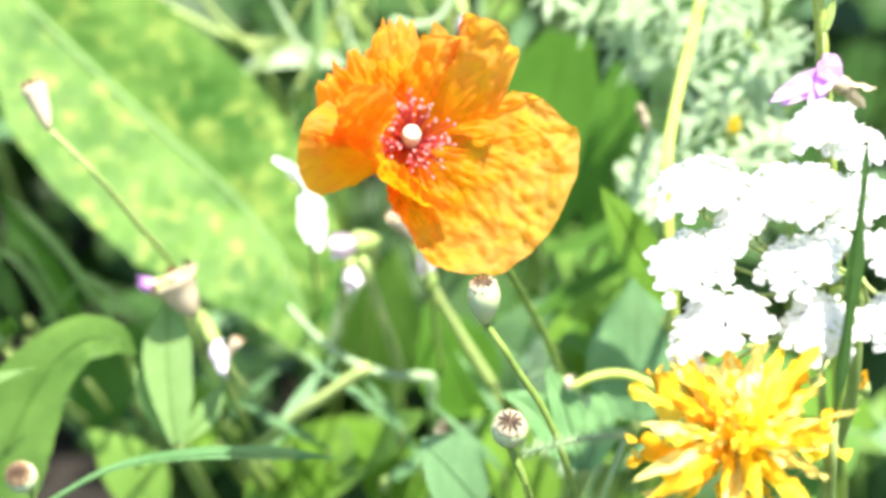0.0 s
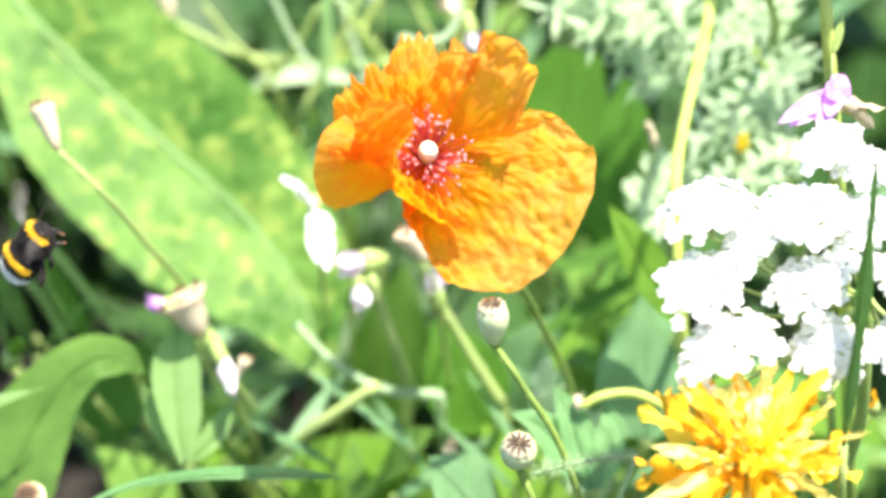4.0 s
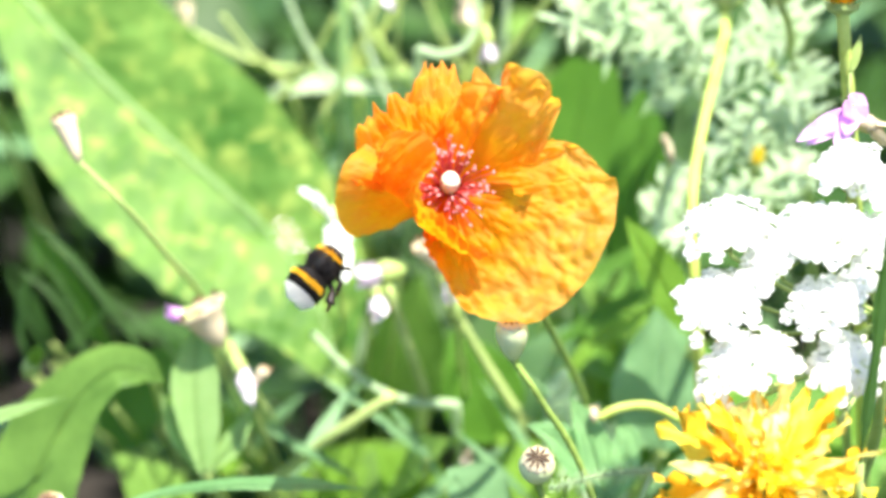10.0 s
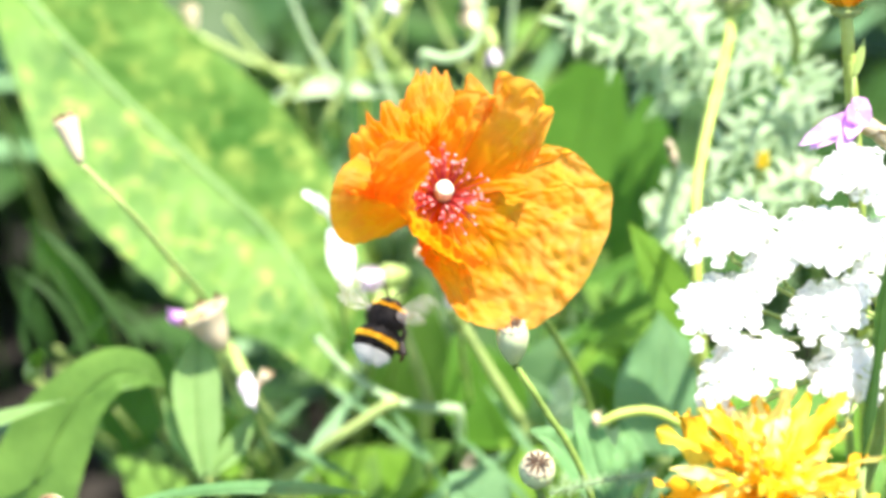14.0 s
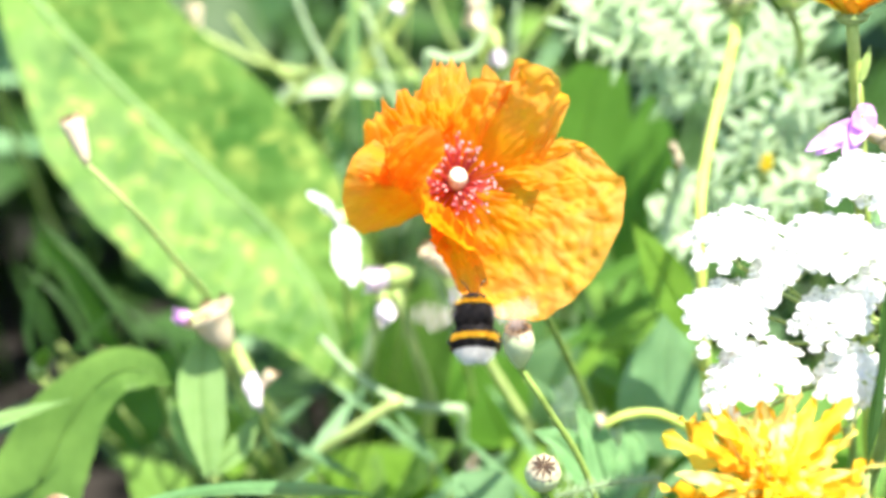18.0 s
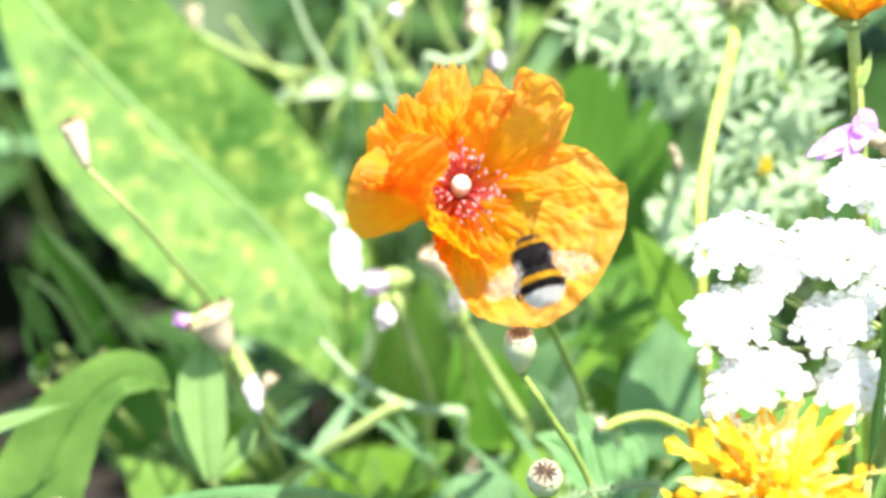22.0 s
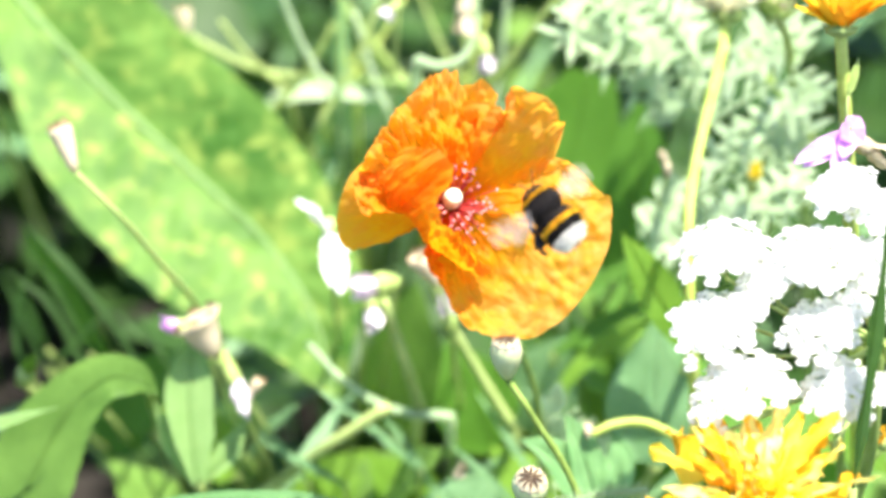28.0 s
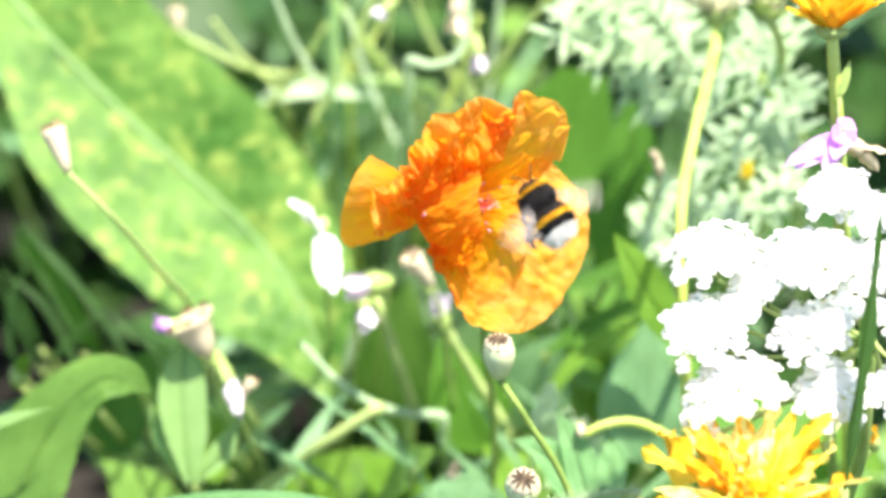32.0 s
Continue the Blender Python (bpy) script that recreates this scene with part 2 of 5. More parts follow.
def wing_material():
    m, t, b, out = mat_base("wing_membrane")
    co = t.nodes.new("ShaderNodeTexCoord").outputs["Object"]
    vo = node(t, "ShaderNodeTexVoronoi", Scale=420.0)
    vo.feature = 'DISTANCE_TO_EDGE'
    t.links.new(co, vo.inputs["Vector"])
    vein = ramp(t, vo.outputs["Distance"], [(0.02, (1, 1, 1)), (0.08, (0, 0, 0))])
    b.inputs["Base Color"].default_value = (0.64, 0.55, 0.50, 1)
    b.inputs["Roughness"].default_value = 0.4
    b.inputs["Specular IOR Level"].default_value = 0.25
    tp = t.nodes.new("ShaderNodeBsdfTransparent")
    tp.inputs[0].default_value = (0.96, 0.93, 0.90, 1)
    f = node(t, "ShaderNodeMath")
    f.operation = 'MULTIPLY_ADD'
    t.links.new(vein, f.inputs[0])
    f.inputs[1].default_value = 0.2
    f.inputs[2].default_value = 0.11
    ms = node(t, "ShaderNodeMixShader")
    t.links.new(f.outputs[0], ms.inputs[0])
    t.links.new(tp.outputs[0], ms.inputs[1])
    t.links.new(b.outputs[0], ms.inputs[2])
    t.links.new(ms.outputs[0], out.inputs["Surface"])
    return m


def soil_material():
    m, t, b, out = mat_base("soil")
    co = t.nodes.new("ShaderNodeTexCoord").outputs["Object"]
    n1 = node(t, "ShaderNodeTexNoise", Scale=25.0, Detail=8.0)
    t.links.new(co, n1.inputs["Vector"])
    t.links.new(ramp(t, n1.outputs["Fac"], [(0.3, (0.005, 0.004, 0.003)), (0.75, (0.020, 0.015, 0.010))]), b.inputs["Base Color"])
    b.inputs["Roughness"].default_value = 0.95
    bp = node(t, "ShaderNodeBump", Strength=1.0, Distance=0.02)
    t.links.new(n1.outputs["Fac"], bp.inputs["Height"])
    t.links.new(bp.outputs[0], b.inputs["Normal"])
    return m


M_POPPY = poppy_material()
M_WING = wing_material()
M_SOIL = soil_material()


# ---- building helpers ----
def mesh_of(name, bm, material, smooth=True):
    me = bpy.data.meshes.new(name)
    bm.normal_update()
    bm.to_mesh(me)
    bm.free()
    me.materials.append(material)
    if smooth:
        me.shade_smooth()
    return me


def part(name, bm, material, parent=None, label="", m=None, smooth=True):
    """Links a bmesh, or a mesh that is there already, as one mesh object under its thing or part."""
    me = bm if isinstance(bm, bpy.types.Mesh) else mesh_of(name, bm, material, smooth)
    ob = new(name, me)
    ob.parent = parent
    if m is not None:
        ob.matrix_basis = m
    return tagged(ob, label)


def thing(name, at, label, category, group="", kind="", m=None):
    ob = new(name)
    ob.empty_display_size = 0.01
    ob.matrix_basis = m if m is not None else Matrix.Translation(at)
    return tagged(ob, label, category, group, kind)


def basis(x, y, z, at=(0, 0, 0)):
    m = Matrix((x, y, z)).transposed().to_4x4()
    m.translation = at
    return m


def along(base, tip, face):
    """Axes at base whose y points to tip and whose z leans to face."""
    y = (V(tip) - V(base)).normalized()
    x = y.cross(V(face)).normalized()
    return basis(x, y, x.cross(y), base)


def smooth_line(points, steps=6):
    p = [V(q) for q in points]
    if len(p) == 2:
        return [p[0].lerp(p[1], i / steps) for i in range(steps + 1)]
    ways = [(b - a).normalized() for a, b in zip(p, p[1:])]
    lean = [ways[0]] + [(a + b) / 2 for a, b in zip(ways, ways[1:])] + [ways[-1]]
    out = []
    for a, b, da, db in zip(p, p[1:], lean, lean[1:]):
        size = (b - a).length
        for k in range(steps):
            s = k / steps
            h = s * s * (3 - 2 * s)
            out.append(a * (1 - h) + b * h + (da * (s ** 3 - 2 * s * s + s) + db * (s ** 3 - s * s)) * size)
    out.append(p[-1])
    return out


def tube(points, r0, r1, sides=8, steps=6, bm=None, origin=(0, 0, 0), swell=0.0):
    """A tapered, slightly uneven stem through the points."""
    bm = bm or bmesh.new()
    line = [q - V(origin) for q in smooth_line(points, steps)]
    rings = []
    ref = V((0.3, 0.9, 0.2))
    for i, q in enumerate(line):
        d = (line[min(i + 1, len(line) - 1)] - line[max(i - 1, 0)]).normalized()
        x = d.cross(ref)
        x = x.normalized() if x.length > 1e-4 else V((1, 0, 0))
        y = d.cross(x)
        s = i / (len(line) - 1)
        r = (r0 + (r1 - r0) * s) * (1 + swell * math.sin(i * 1.7) + 0.04 * math.sin(i * 2.9))
        rings.append([bm.verts.new(q + (x * math.cos(a) + y * math.sin(a)) * r) for a in (2 * math.pi * k / sides for k in range(sides))])
    for a, b in zip(rings, rings[1:]):
        for k in range(sides):
            bm.faces.new((a[k], a[(k + 1) % sides], b[(k + 1) % sides], b[k]))
    bm.faces.new(rings[0][::-1])
    bm.faces.new(rings[-1])
    return bm


def hairs(bm, points, r, count, length, rng, origin=(0, 0, 0)):
    """Fine bristles round a stem."""
    line = [q - V(origin) for q in smooth_line(points, 8)]
    for _ in range(count):
        i = rng.randrange(len(line) - 1)
        q = line[i].lerp(line[i + 1], rng.random())
        d = V((rng.gauss(0, 1), rng.gauss(0, 1), rng.gauss(0, 1))).normalized()
        side = d.cross(V((0.2, 0.5, 0.8))).normalized() * max(r * 0.09, 0.00008)
        a, b, c = (bm.verts.new(v) for v in (q + side, q - side, q + d * (r + length * rng.uniform(0.6, 1.2))))
        bm.faces.new((a, b, c))


def lathe(profile, sides=20, bm=None, squash=1.0):
    """Turns (y, radius) rings about the y axis."""
    bm = bm or bmesh.new()
    rings = []
    for y, r in profile:
        rings.append([bm.verts.new((r * math.cos(2 * math.pi * k / sides), y, squash * r * math.sin(2 * math.pi * k / sides))) for k in range(sides)])
    for a, b in zip(rings, rings[1:]):
        for k in range(sides):
            bm.faces.new((a[k], b[k], b[(k + 1) % sides], a[(k + 1) % sides]))
    bm.faces.new(rings[0])
    bm.faces.new(rings[-1][::-1])
    return bm


def leaf_bm(length, width, belly=0.42, fold=0.15, droop=0.1, wave=0.02, pucker=0.0, nl=26, nw=8, seed=0, point=1.0, teeth=0.0, twist=0.0, sway=0.0, bm=None, m=None):
    """A leaf blade: y along the midrib, x across, z up; belly says where it is widest."""
    bm = bm or bmesh.new()
    grid = []
    for i in range(nl + 1):
        s = i / nl
        k = math.log(0.5) / math.log(belly)
        w = max(math.sin(math.pi * s ** k), 0.0) ** (0.75 if s < belly else point) * width / 2
        row = []
        for j in range(-nw, nw + 1):
            q = j / nw
            edge = 1 + teeth * math.sin(s * 60 + seed) * abs(q) ** 3
            x = q * w * edge
            z = fold * (math.hypot(x, 0.05 * width) - 0.05 * width) - droop * length * s * s + wave * length * math.sin(s * 17 + seed) * q * abs(q) + wave * 0.6 * length * noise.noise((s * 4, q * 2, seed))
            if pucker:
                vein = 3.14159 * ((s * length - 0.9 * abs(x)) * 75 + 0.5 * noise.noise((x * 30, s * 8, 4)))
                z += pucker * (0.18 * abs(math.sin(vein)) * min(1, 4 * abs(q)) * (1 - abs(q) ** 4) + 0.9 * noise.noise((x * 85, s * length * 85, seed)) + 0.5 * noise.noise((x * 190, s * length * 190, seed)))
            p = V((x * math.cos(twist * s) + sway * length * s ** 3, s * length * (1 - 0.35 * abs(sway) * s ** 3), z + x * math.sin(twist * s)))
            row.append(bm.verts.new(m @ p if m else p))
        grid.append(row)
    for a, b in zip(grid, grid[1:]):
        for j in range(2 * nw):
            if (a[j].co - b[j + 1].co).length > 1e-7:
                bm.faces.new((a[j], a[j + 1], b[j + 1], b[j]))
    return bm


def ground_under(p, lean=(0, 0)):
    return V((p[0] + lean[0], p[1] + lean[1], 0.0))


def foot_of(p):
    """Where a stalk that leans back into the bed meets the soil."""
    return V((p[0] + 0.03 * math.sin(p[0] * 90), p[1] + 0.36, 0.0))


def leaf_thing(name, base, tip, width, label, material, face=(0, -0.5, 0.85), category="leaf", group="", root=None, stalk=0.0016, **kw):
    """One leaf on a stalk that rises from the soil."""
    base, tip = V(base), V(tip)
    ob = thing(name, base, label, category, group, m=along(base, tip, face))
    length = (tip - base).length
    kw.setdefault("wave", 0.008)
    part("blade", leaf_bm(length, width, **kw), material, ob)
    fold, droop = kw.get("fold", 0.15), kw.get("droop", 0.1)
    rib = [(0, s * length, -droop * length * s * s + 0.0002) for s in (0.0, 0.3, 0.6, 0.93)]
    part("midrib", tube(rib, stalk * 0.3, stalk * 0.1), material, ob)
    inv = ob.matrix_basis.inverted()
    root = V(root) if root else foot_of(base)
    mid = base.lerp(root, 0.4) - V((0, 0, 0.02))
    part("stalk", tube([inv @ base, inv @ mid, inv @ root], stalk, stalk * 1.3), M_STEM, ob)
    return ob


def blade_thing(name, points, lefts, rights, label, material, face, fold=0.2, wave=0.02, pucker=0.0, seed=0.0, steps=10, nw=9, root=None, stalk=0.0014, category="leaf", group="", rib=0.0008, rib_skin=None):
    """A leaf whose midrib bends through the points, with its breadth on both sides of the midrib at each; fold lifts the sides."""
    o, tip = V(points[0]), V(points[-1])
    m = along(o, tip, face)
    inv = m.inverted()
    ob = thing(name, o, label, category, group, m=m)
    mid = smooth_line([inv @ V(p) for p in points], steps)
    bm = bmesh.new()
    rows = []

    def breadth(sizes, i):
        k = min(i // steps, len(sizes) - 2)
        w = smooth_line([(a, 0, 0) for a in sizes[max(0, k - 1):k + 3]], steps)
        return max(0.0, w[(k - max(0, k - 1)) * steps + i - k * steps].x)

    for i, q in enumerate(mid):
        d = (mid[min(i + 1, len(mid) - 1)] - mid[max(i - 1, 0)]).normalized()
        x = d.cross(V((0, 0, 1))).normalized()
        z = x.cross(d)
        wl, wr = breadth(lefts, i), breadth(rights, i)
        row = []
        for j in range(-nw, nw + 1):
            f = j / nw
            w = wl if j < 0 else wr
            e = f * w
            lift = fold * (math.hypot(e, 0.06 * w) - 0.06 * w) + wave * (wl + wr) * (f * abs(f) * math.sin(i * 0.45 + seed) * 0.5 + noise.noise((i * 0.12, f * 2, seed)))
            if pucker:
                vein = 3.14159 * ((q.y - 0.8 * abs(e)) * 95 + 0.5 * noise.noise((e * 30, q.y * 30, 4)))
                lift += pucker * (0.45 * abs(math.sin(vein)) * min(1, 4 * abs(f)) * (1 - abs(f) ** 4) + 0.9 * noise.noise((e * 70, q.y * 70, seed)) + 0.5 * noise.noise((e * 190, q.y * 190, seed)))
            row.append(bm.verts.new(q + x * e * (1 + 0.03 * noise.noise((i * 0.5, 3.0 * (f > 0), seed))) + z * lift))
        rows.append(row)
    for a, b in zip(rows, rows[1:]):
        for j in range(2 * nw):
            if max((a[j].co - a[j + 1].co).length, (b[j].co - b[j + 1].co).length) > 1e-6:
                bm.faces.new((a[j], a[j + 1], b[j + 1], b[j]))
    part("blade", bm, material, ob)
    part("midrib", tube([q + V((0, 0, 0.0001)) for q in mid[::steps]], rib, rib * 0.3, 6, 8), rib_skin or material, ob)
    foot = inv @ (V(root) if root else foot_of(o))
    low = inv @ (o.lerp(m @ foot, 0.45) - V((0, 0, 0.02)))
    part("stalk", tube([mid[0], low, foot], stalk, stalk * 1.3, 6), M_STEM, ob)
    return ob


# ---- ground ----
def ground():
    bm = bmesh.new()
    n = 60
    span = [((i / n) * 2 - 1) for i in range(n + 1)]
    vs = [[bm.verts.new((math.copysign(abs(a) ** 3, a) * 400, math.copysign(abs(b) ** 3, b) * 400 + 0.8,
                         0.012 * noise.noise((a * 160, b * 160, 0)) - 0.012)) for a in span] for b in span]
    for i in range(n):
        for j in range(n):
            bm.faces.new((vs[i][j], vs[i][j + 1], vs[i + 1][j + 1], vs[i + 1][j]))
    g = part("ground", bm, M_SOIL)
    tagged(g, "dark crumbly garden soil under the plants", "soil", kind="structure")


ground()


# ---- undergrowth: leaves and blades that nobody could count ----
def undergrowth(name, material, count, near, size, slim, seed, label, x=(-1.1, 1.1), y=(-0.4, 1.5), z=(0.03, 0.30), belly=0.45, gap=None):
    """Leaves all over the bed, low enough to leave the flowers in front of them free."""
    rng = random.Random(seed)
    bm = bmesh.new()
    eye = V((0, -0.4564, 0.7135))
    made = 0
    while made < count:
        p = V((rng.uniform(*x), rng.uniform(*y), rng.uniform(*z)))
        way = p - eye
        d = way.dot(AHEAD)
        if d < near and abs(way.dot(RIGHT)) < 0.30 * max(d, 0.2) and way.dot(UP) > -0.20 * max(d, 0.2):
            continue
        if gap and gap[0] < p.x < gap[1] and gap[2] < p.y < gap[3]:
            continue
        if d < 0.42:
            continue
        if x[0] < -1 and (p.x / 1.1) ** 2 + ((p.y - 0.55) / 0.95) ** 2 > 0.85 + 0.5 * noise.noise((p.x * 2.5, p.y * 2.5, 1)):
            continue
        made += 1
        ang = rng.uniform(0, 2 * math.pi)
        way = V((math.cos(ang), math.sin(ang), rng.uniform(-0.1, 1.0 if slim < 0.2 else 0.5))).normalized()
        face = V((rng.gauss(0, 0.35), rng.gauss(-0.35, 0.35), 1)).normalized()
        L = size * rng.uniform(0.6, 1.4)
        m = along(p, p + way, face)
        leaf_bm(L, L * slim * rng.uniform(0.8, 1.2), belly=belly, fold=rng.uniform(0, 0.3), droop=rng.uniform(0.05, 0.4), wave=0.02, nl=9, nw=2, seed=rng.random() * 9, bm=bm, m=m)
        tube([p, p.lerp(ground_under(p), 0.5) + V((rng.gauss(0, 0.006), 0.006, 0)), ground_under(p)], 0.0009, 0.0012, 4, 3, bm)
    ob = part(name, bm, material)
    return tagged(ob, label, "undergrowth", kind="stuff")


# The first set is darkened in colour for the shade low in the bed.
undergrowth("undergrowth", M_DARKSHADE, 2600, 0.88, 0.075, 0.5, 3, "dense low leaves over the soil, green darkened to stand for shade", z=(0.02, 0.26), gap=(-0.27, -0.11, 0.12, 0.55))
undergrowth("undergrowth", M_LEAF, 420, 0.82, 0.06, 0.45, 4, "mid-green leaves of low border plants", gap=(-0.42, -0.01, 0.0, 1.3))
undergrowth("undergrowth", M_GRASS, 420, 0.80, 0.12, 0.07, 5, "long thin blue-green grass blades", gap=(-0.42, -0.10, 0.0, 0.9))
undergrowth("undergrowth", M_MIDLEAF, 9, 0.71, 0.055, 0.5, 14, "mid-green leaves low between the stems", (0.0, 0.20), (0.12, 0.2), (0.26, 0.34))
undergrowth("undergrowth", M_BRIGHT, 9, 0.72, 0.045, 0.42, 15, "light green young leaves low between the stems", (-0.01, 0.20), (0.12, 0.22), (0.24, 0.32))


# ---- leaves one by one ----
blade_thing("dock_leaf", [(-0.15649, 0.27868, 0.40440), (-0.14187, 0.25718, 0.39692), (-0.11028, 0.23310, 0.37469), (-0.08437, 0.21310, 0.35964), (-0.06022, 0.19384, 0.34591), (-0.04287, 0.17390, 0.33109), (-0.03291, 0.15224, 0.30734)], (0.0176, 0.0317, 0.0313, 0.0322, 0.0277, 0.0191, 0.0000), (0.0039, 0.0144, 0.0351, 0.0397, 0.0392, 0.0273, 0.0000), "large light green puckered dock leaf with pale mottling", M_BIGLEAF, TOWARD * 0.9 + UP * 0.3 - RIGHT * 0.05, fold=0.32, rib_skin=M_SOFT, pucker=0.0012, wave=0.008, steps=22, nw=26, root=(-0.30243, 0.39471, 0.28767), stalk=0.0020, rib=0.0016, seed=3.0)
blade_thing("dock_leaf", [(-0.17030, 0.27501, 0.37815), (-0.16232, 0.27012, 0.36956), (-0.15641, 0.27512, 0.37816), (-0.15057, 0.28704, 0.39879)], (0.0010, 0.0060, 0.0060, 0.0020), (0.0010, 0.0060, 0.0060, 0.0020), "pale green leaf in full sun behind the dock leaf", M_GRASS, TOWARD + UP * 0.5)
blade_thing("broad_leaf", [(-0.12235, 0.05794, 0.32111), (-0.11571, 0.06506, 0.33742), (-0.10831, 0.07096, 0.35158), (-0.10093, 0.07446, 0.36157), (-0.09201, 0.07583, 0.36784), (-0.08404, 0.07482, 0.36798), (-0.07836, 0.07360, 0.36377)], (0.0095, 0.0150, 0.0126, 0.0091, 0.0066, 0.0047, 0.0000), (0.0111, 0.0150, 0.0118, 0.0086, 0.0063, 0.0047, 0.0000), "bright green broad leaf that curls over at its tip", M_LEAF, TOWARD + UP * 0.55 + RIGHT * 0.1, fold=0.12, wave=0.03, seed=2.0)
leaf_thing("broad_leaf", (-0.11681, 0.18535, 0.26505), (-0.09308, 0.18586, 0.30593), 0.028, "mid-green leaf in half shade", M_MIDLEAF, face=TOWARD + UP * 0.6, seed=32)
leaf_thing("broad_leaf", (-0.06859, 0.16513, 0.27002), (-0.09, 0.16904, 0.2968), 0.028, "light green leaf in half shade", M_BRIGHT, face=TOWARD * 0.7 + UP, seed=33)
leaf_thing("broad_leaf", (-0.0833, 0.13685, 0.26104), (-0.10389, 0.14331, 0.29223), 0.026, "mid-green leaf in half shade", M_LEAF, face=TOWARD * 0.7 + UP, seed=34)
leaf_thing("narrow_leaf", (-0.06311, 0.15153, 0.28646), (-0.04713, 0.14491, 0.31501), 0.014, "grey-green narrow leaf below the dock leaf", M_GRASS, face=TOWARD * 0.7 + UP, seed=35)
blade_thing("upright_leaf", [(-0.06772, 0.06460, 0.33998), (-0.06936, 0.07088, 0.35092), (-0.07052, 0.07717, 0.36185), (-0.06948, 0.08465, 0.37483)], (0.0016, 0.0054, 0.0069, 0.0019), (0.0016, 0.0060, 0.0069, 0.0019), "soft pale green upright leaf with a waxy bloom", M_SOFT, TOWARD + UP * 0.3 + RIGHT * 0.15, fold=0.3, group="upright leaves", seed=5.0)
blade_thing("upright_leaf", [(-0.06912, 0.06826, 0.33833), (-0.07488, 0.07336, 0.34727), (-0.08049, 0.07885, 0.35689)], (0.0013, 0.0035, 0.0000), (0.0013, 0.0035, 0.0000), "small pale green side leaf of an upright shoot", M_SOFT, TOWARD + UP * 0.3, group="upright leaves", seed=6.0)
blade_thing("upright_leaf", [(-0.06722, 0.06827, 0.33833), (-0.05980, 0.07229, 0.34521), (-0.05460, 0.07708, 0.35347)], (0.0013, 0.0035, 0.0000), (0.0013, 0.0035, 0.0000), "small pale green side leaf of an upright shoot", M_SOFT, TOWARD + UP * 0.4, group="upright leaves", seed=7.0)
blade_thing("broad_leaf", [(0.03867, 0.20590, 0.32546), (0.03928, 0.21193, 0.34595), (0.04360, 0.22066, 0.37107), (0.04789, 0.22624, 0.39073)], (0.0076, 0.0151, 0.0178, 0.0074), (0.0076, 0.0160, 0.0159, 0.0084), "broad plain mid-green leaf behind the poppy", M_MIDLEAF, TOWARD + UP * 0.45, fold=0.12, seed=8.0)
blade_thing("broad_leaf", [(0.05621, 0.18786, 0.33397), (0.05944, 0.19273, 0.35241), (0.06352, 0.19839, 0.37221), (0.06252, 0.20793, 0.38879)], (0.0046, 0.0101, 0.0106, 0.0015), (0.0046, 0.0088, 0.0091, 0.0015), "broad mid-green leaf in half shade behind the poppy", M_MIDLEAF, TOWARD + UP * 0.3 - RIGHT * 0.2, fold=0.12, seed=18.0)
blade_thing("grass_blade", [(-0.09789, 0.01106, 0.35694), (-0.07783, 0.01645, 0.36639), (-0.05919, 0.01804, 0.36927), (-0.03913, 0.01811, 0.36955), (-0.02079, 0.01755, 0.36871)], (0.0004, 0.0010, 0.0017, 0.0021, 0.0000), (0.0004, 0.0009, 0.0013, 0.0016, 0.0000), "pale blue-green arching grass blade", M_TEAL, TOWARD + UP * 0.4, fold=0.25, wave=0.004, category="grass", stalk=0.0006, seed=15.0)
blade_thing("grass_blade", [(-0.13547, 0.05597, 0.35796), (-0.12473, 0.05835, 0.36196), (-0.11399, 0.06020, 0.36503), (-0.10447, 0.06150, 0.36717)], (0.0006, 0.0022, 0.0014, 0.0000), (0.0006, 0.0020, 0.0012, 0.0000), "pale green arching grass blade", M_SOFT, TOWARD + UP * 0.4, fold=0.25, category="grass", stalk=0.0006, seed=16.0)
blade_thing("narrow_leaf", [(-0.07009, 0.25397, 0.36031), (-0.05445, 0.25703, 0.36541), (-0.03878, 0.25793, 0.36677), (-0.01918, 0.25653, 0.36407)], (0.0006, 0.0031, 0.0035, 0.0000), (0.0006, 0.0027, 0.0029, 0.0000), "pale grey-green withered narrow leaf", M_GREY, TOWARD + UP * 0.4, seed=41.0)
blade_thing("poppy_leaf", [(0.04236, 0.03235, 0.35464), (0.03563, 0.03675, 0.36237), (0.02890, 0.04077, 0.36946), (0.02070, 0.04219, 0.37203)], (0.0015, 0.0048, 0.0039, 0.0000), (0.0015, 0.0048, 0.0039, 0.0000), "soft blue-green lobed poppy leaf", M_TEAL, TOWARD + UP * 0.5, wave=0.09, group="poppy leaves", seed=50.0)
blade_thing("poppy_leaf", [(0.04311, 0.03235, 0.35464), (0.04008, 0.03752, 0.36366), (0.03632, 0.04269, 0.37269), (0.03257, 0.04578, 0.37810)], (0.0015, 0.0051, 0.0036, 0.0000), (0.0015, 0.0051, 0.0036, 0.0000), "soft blue-green lobed poppy leaf", M_TEAL, TOWARD + UP * 0.5, wave=0.09, group="poppy leaves", seed=53.0)
blade_thing("poppy_leaf", [(0.04385, 0.03236, 0.35464), (0.04678, 0.03684, 0.36238), (0.04750, 0.04055, 0.36883), (0.04523, 0.04387, 0.37463)], (0.0015, 0.0042, 0.0036, 0.0000), (0.0015, 0.0042, 0.0036, 0.0000), "soft blue-green lobed poppy leaf", M_TEAL, TOWARD + UP * 0.5, wave=0.09, group="poppy leaves", seed=56.0)
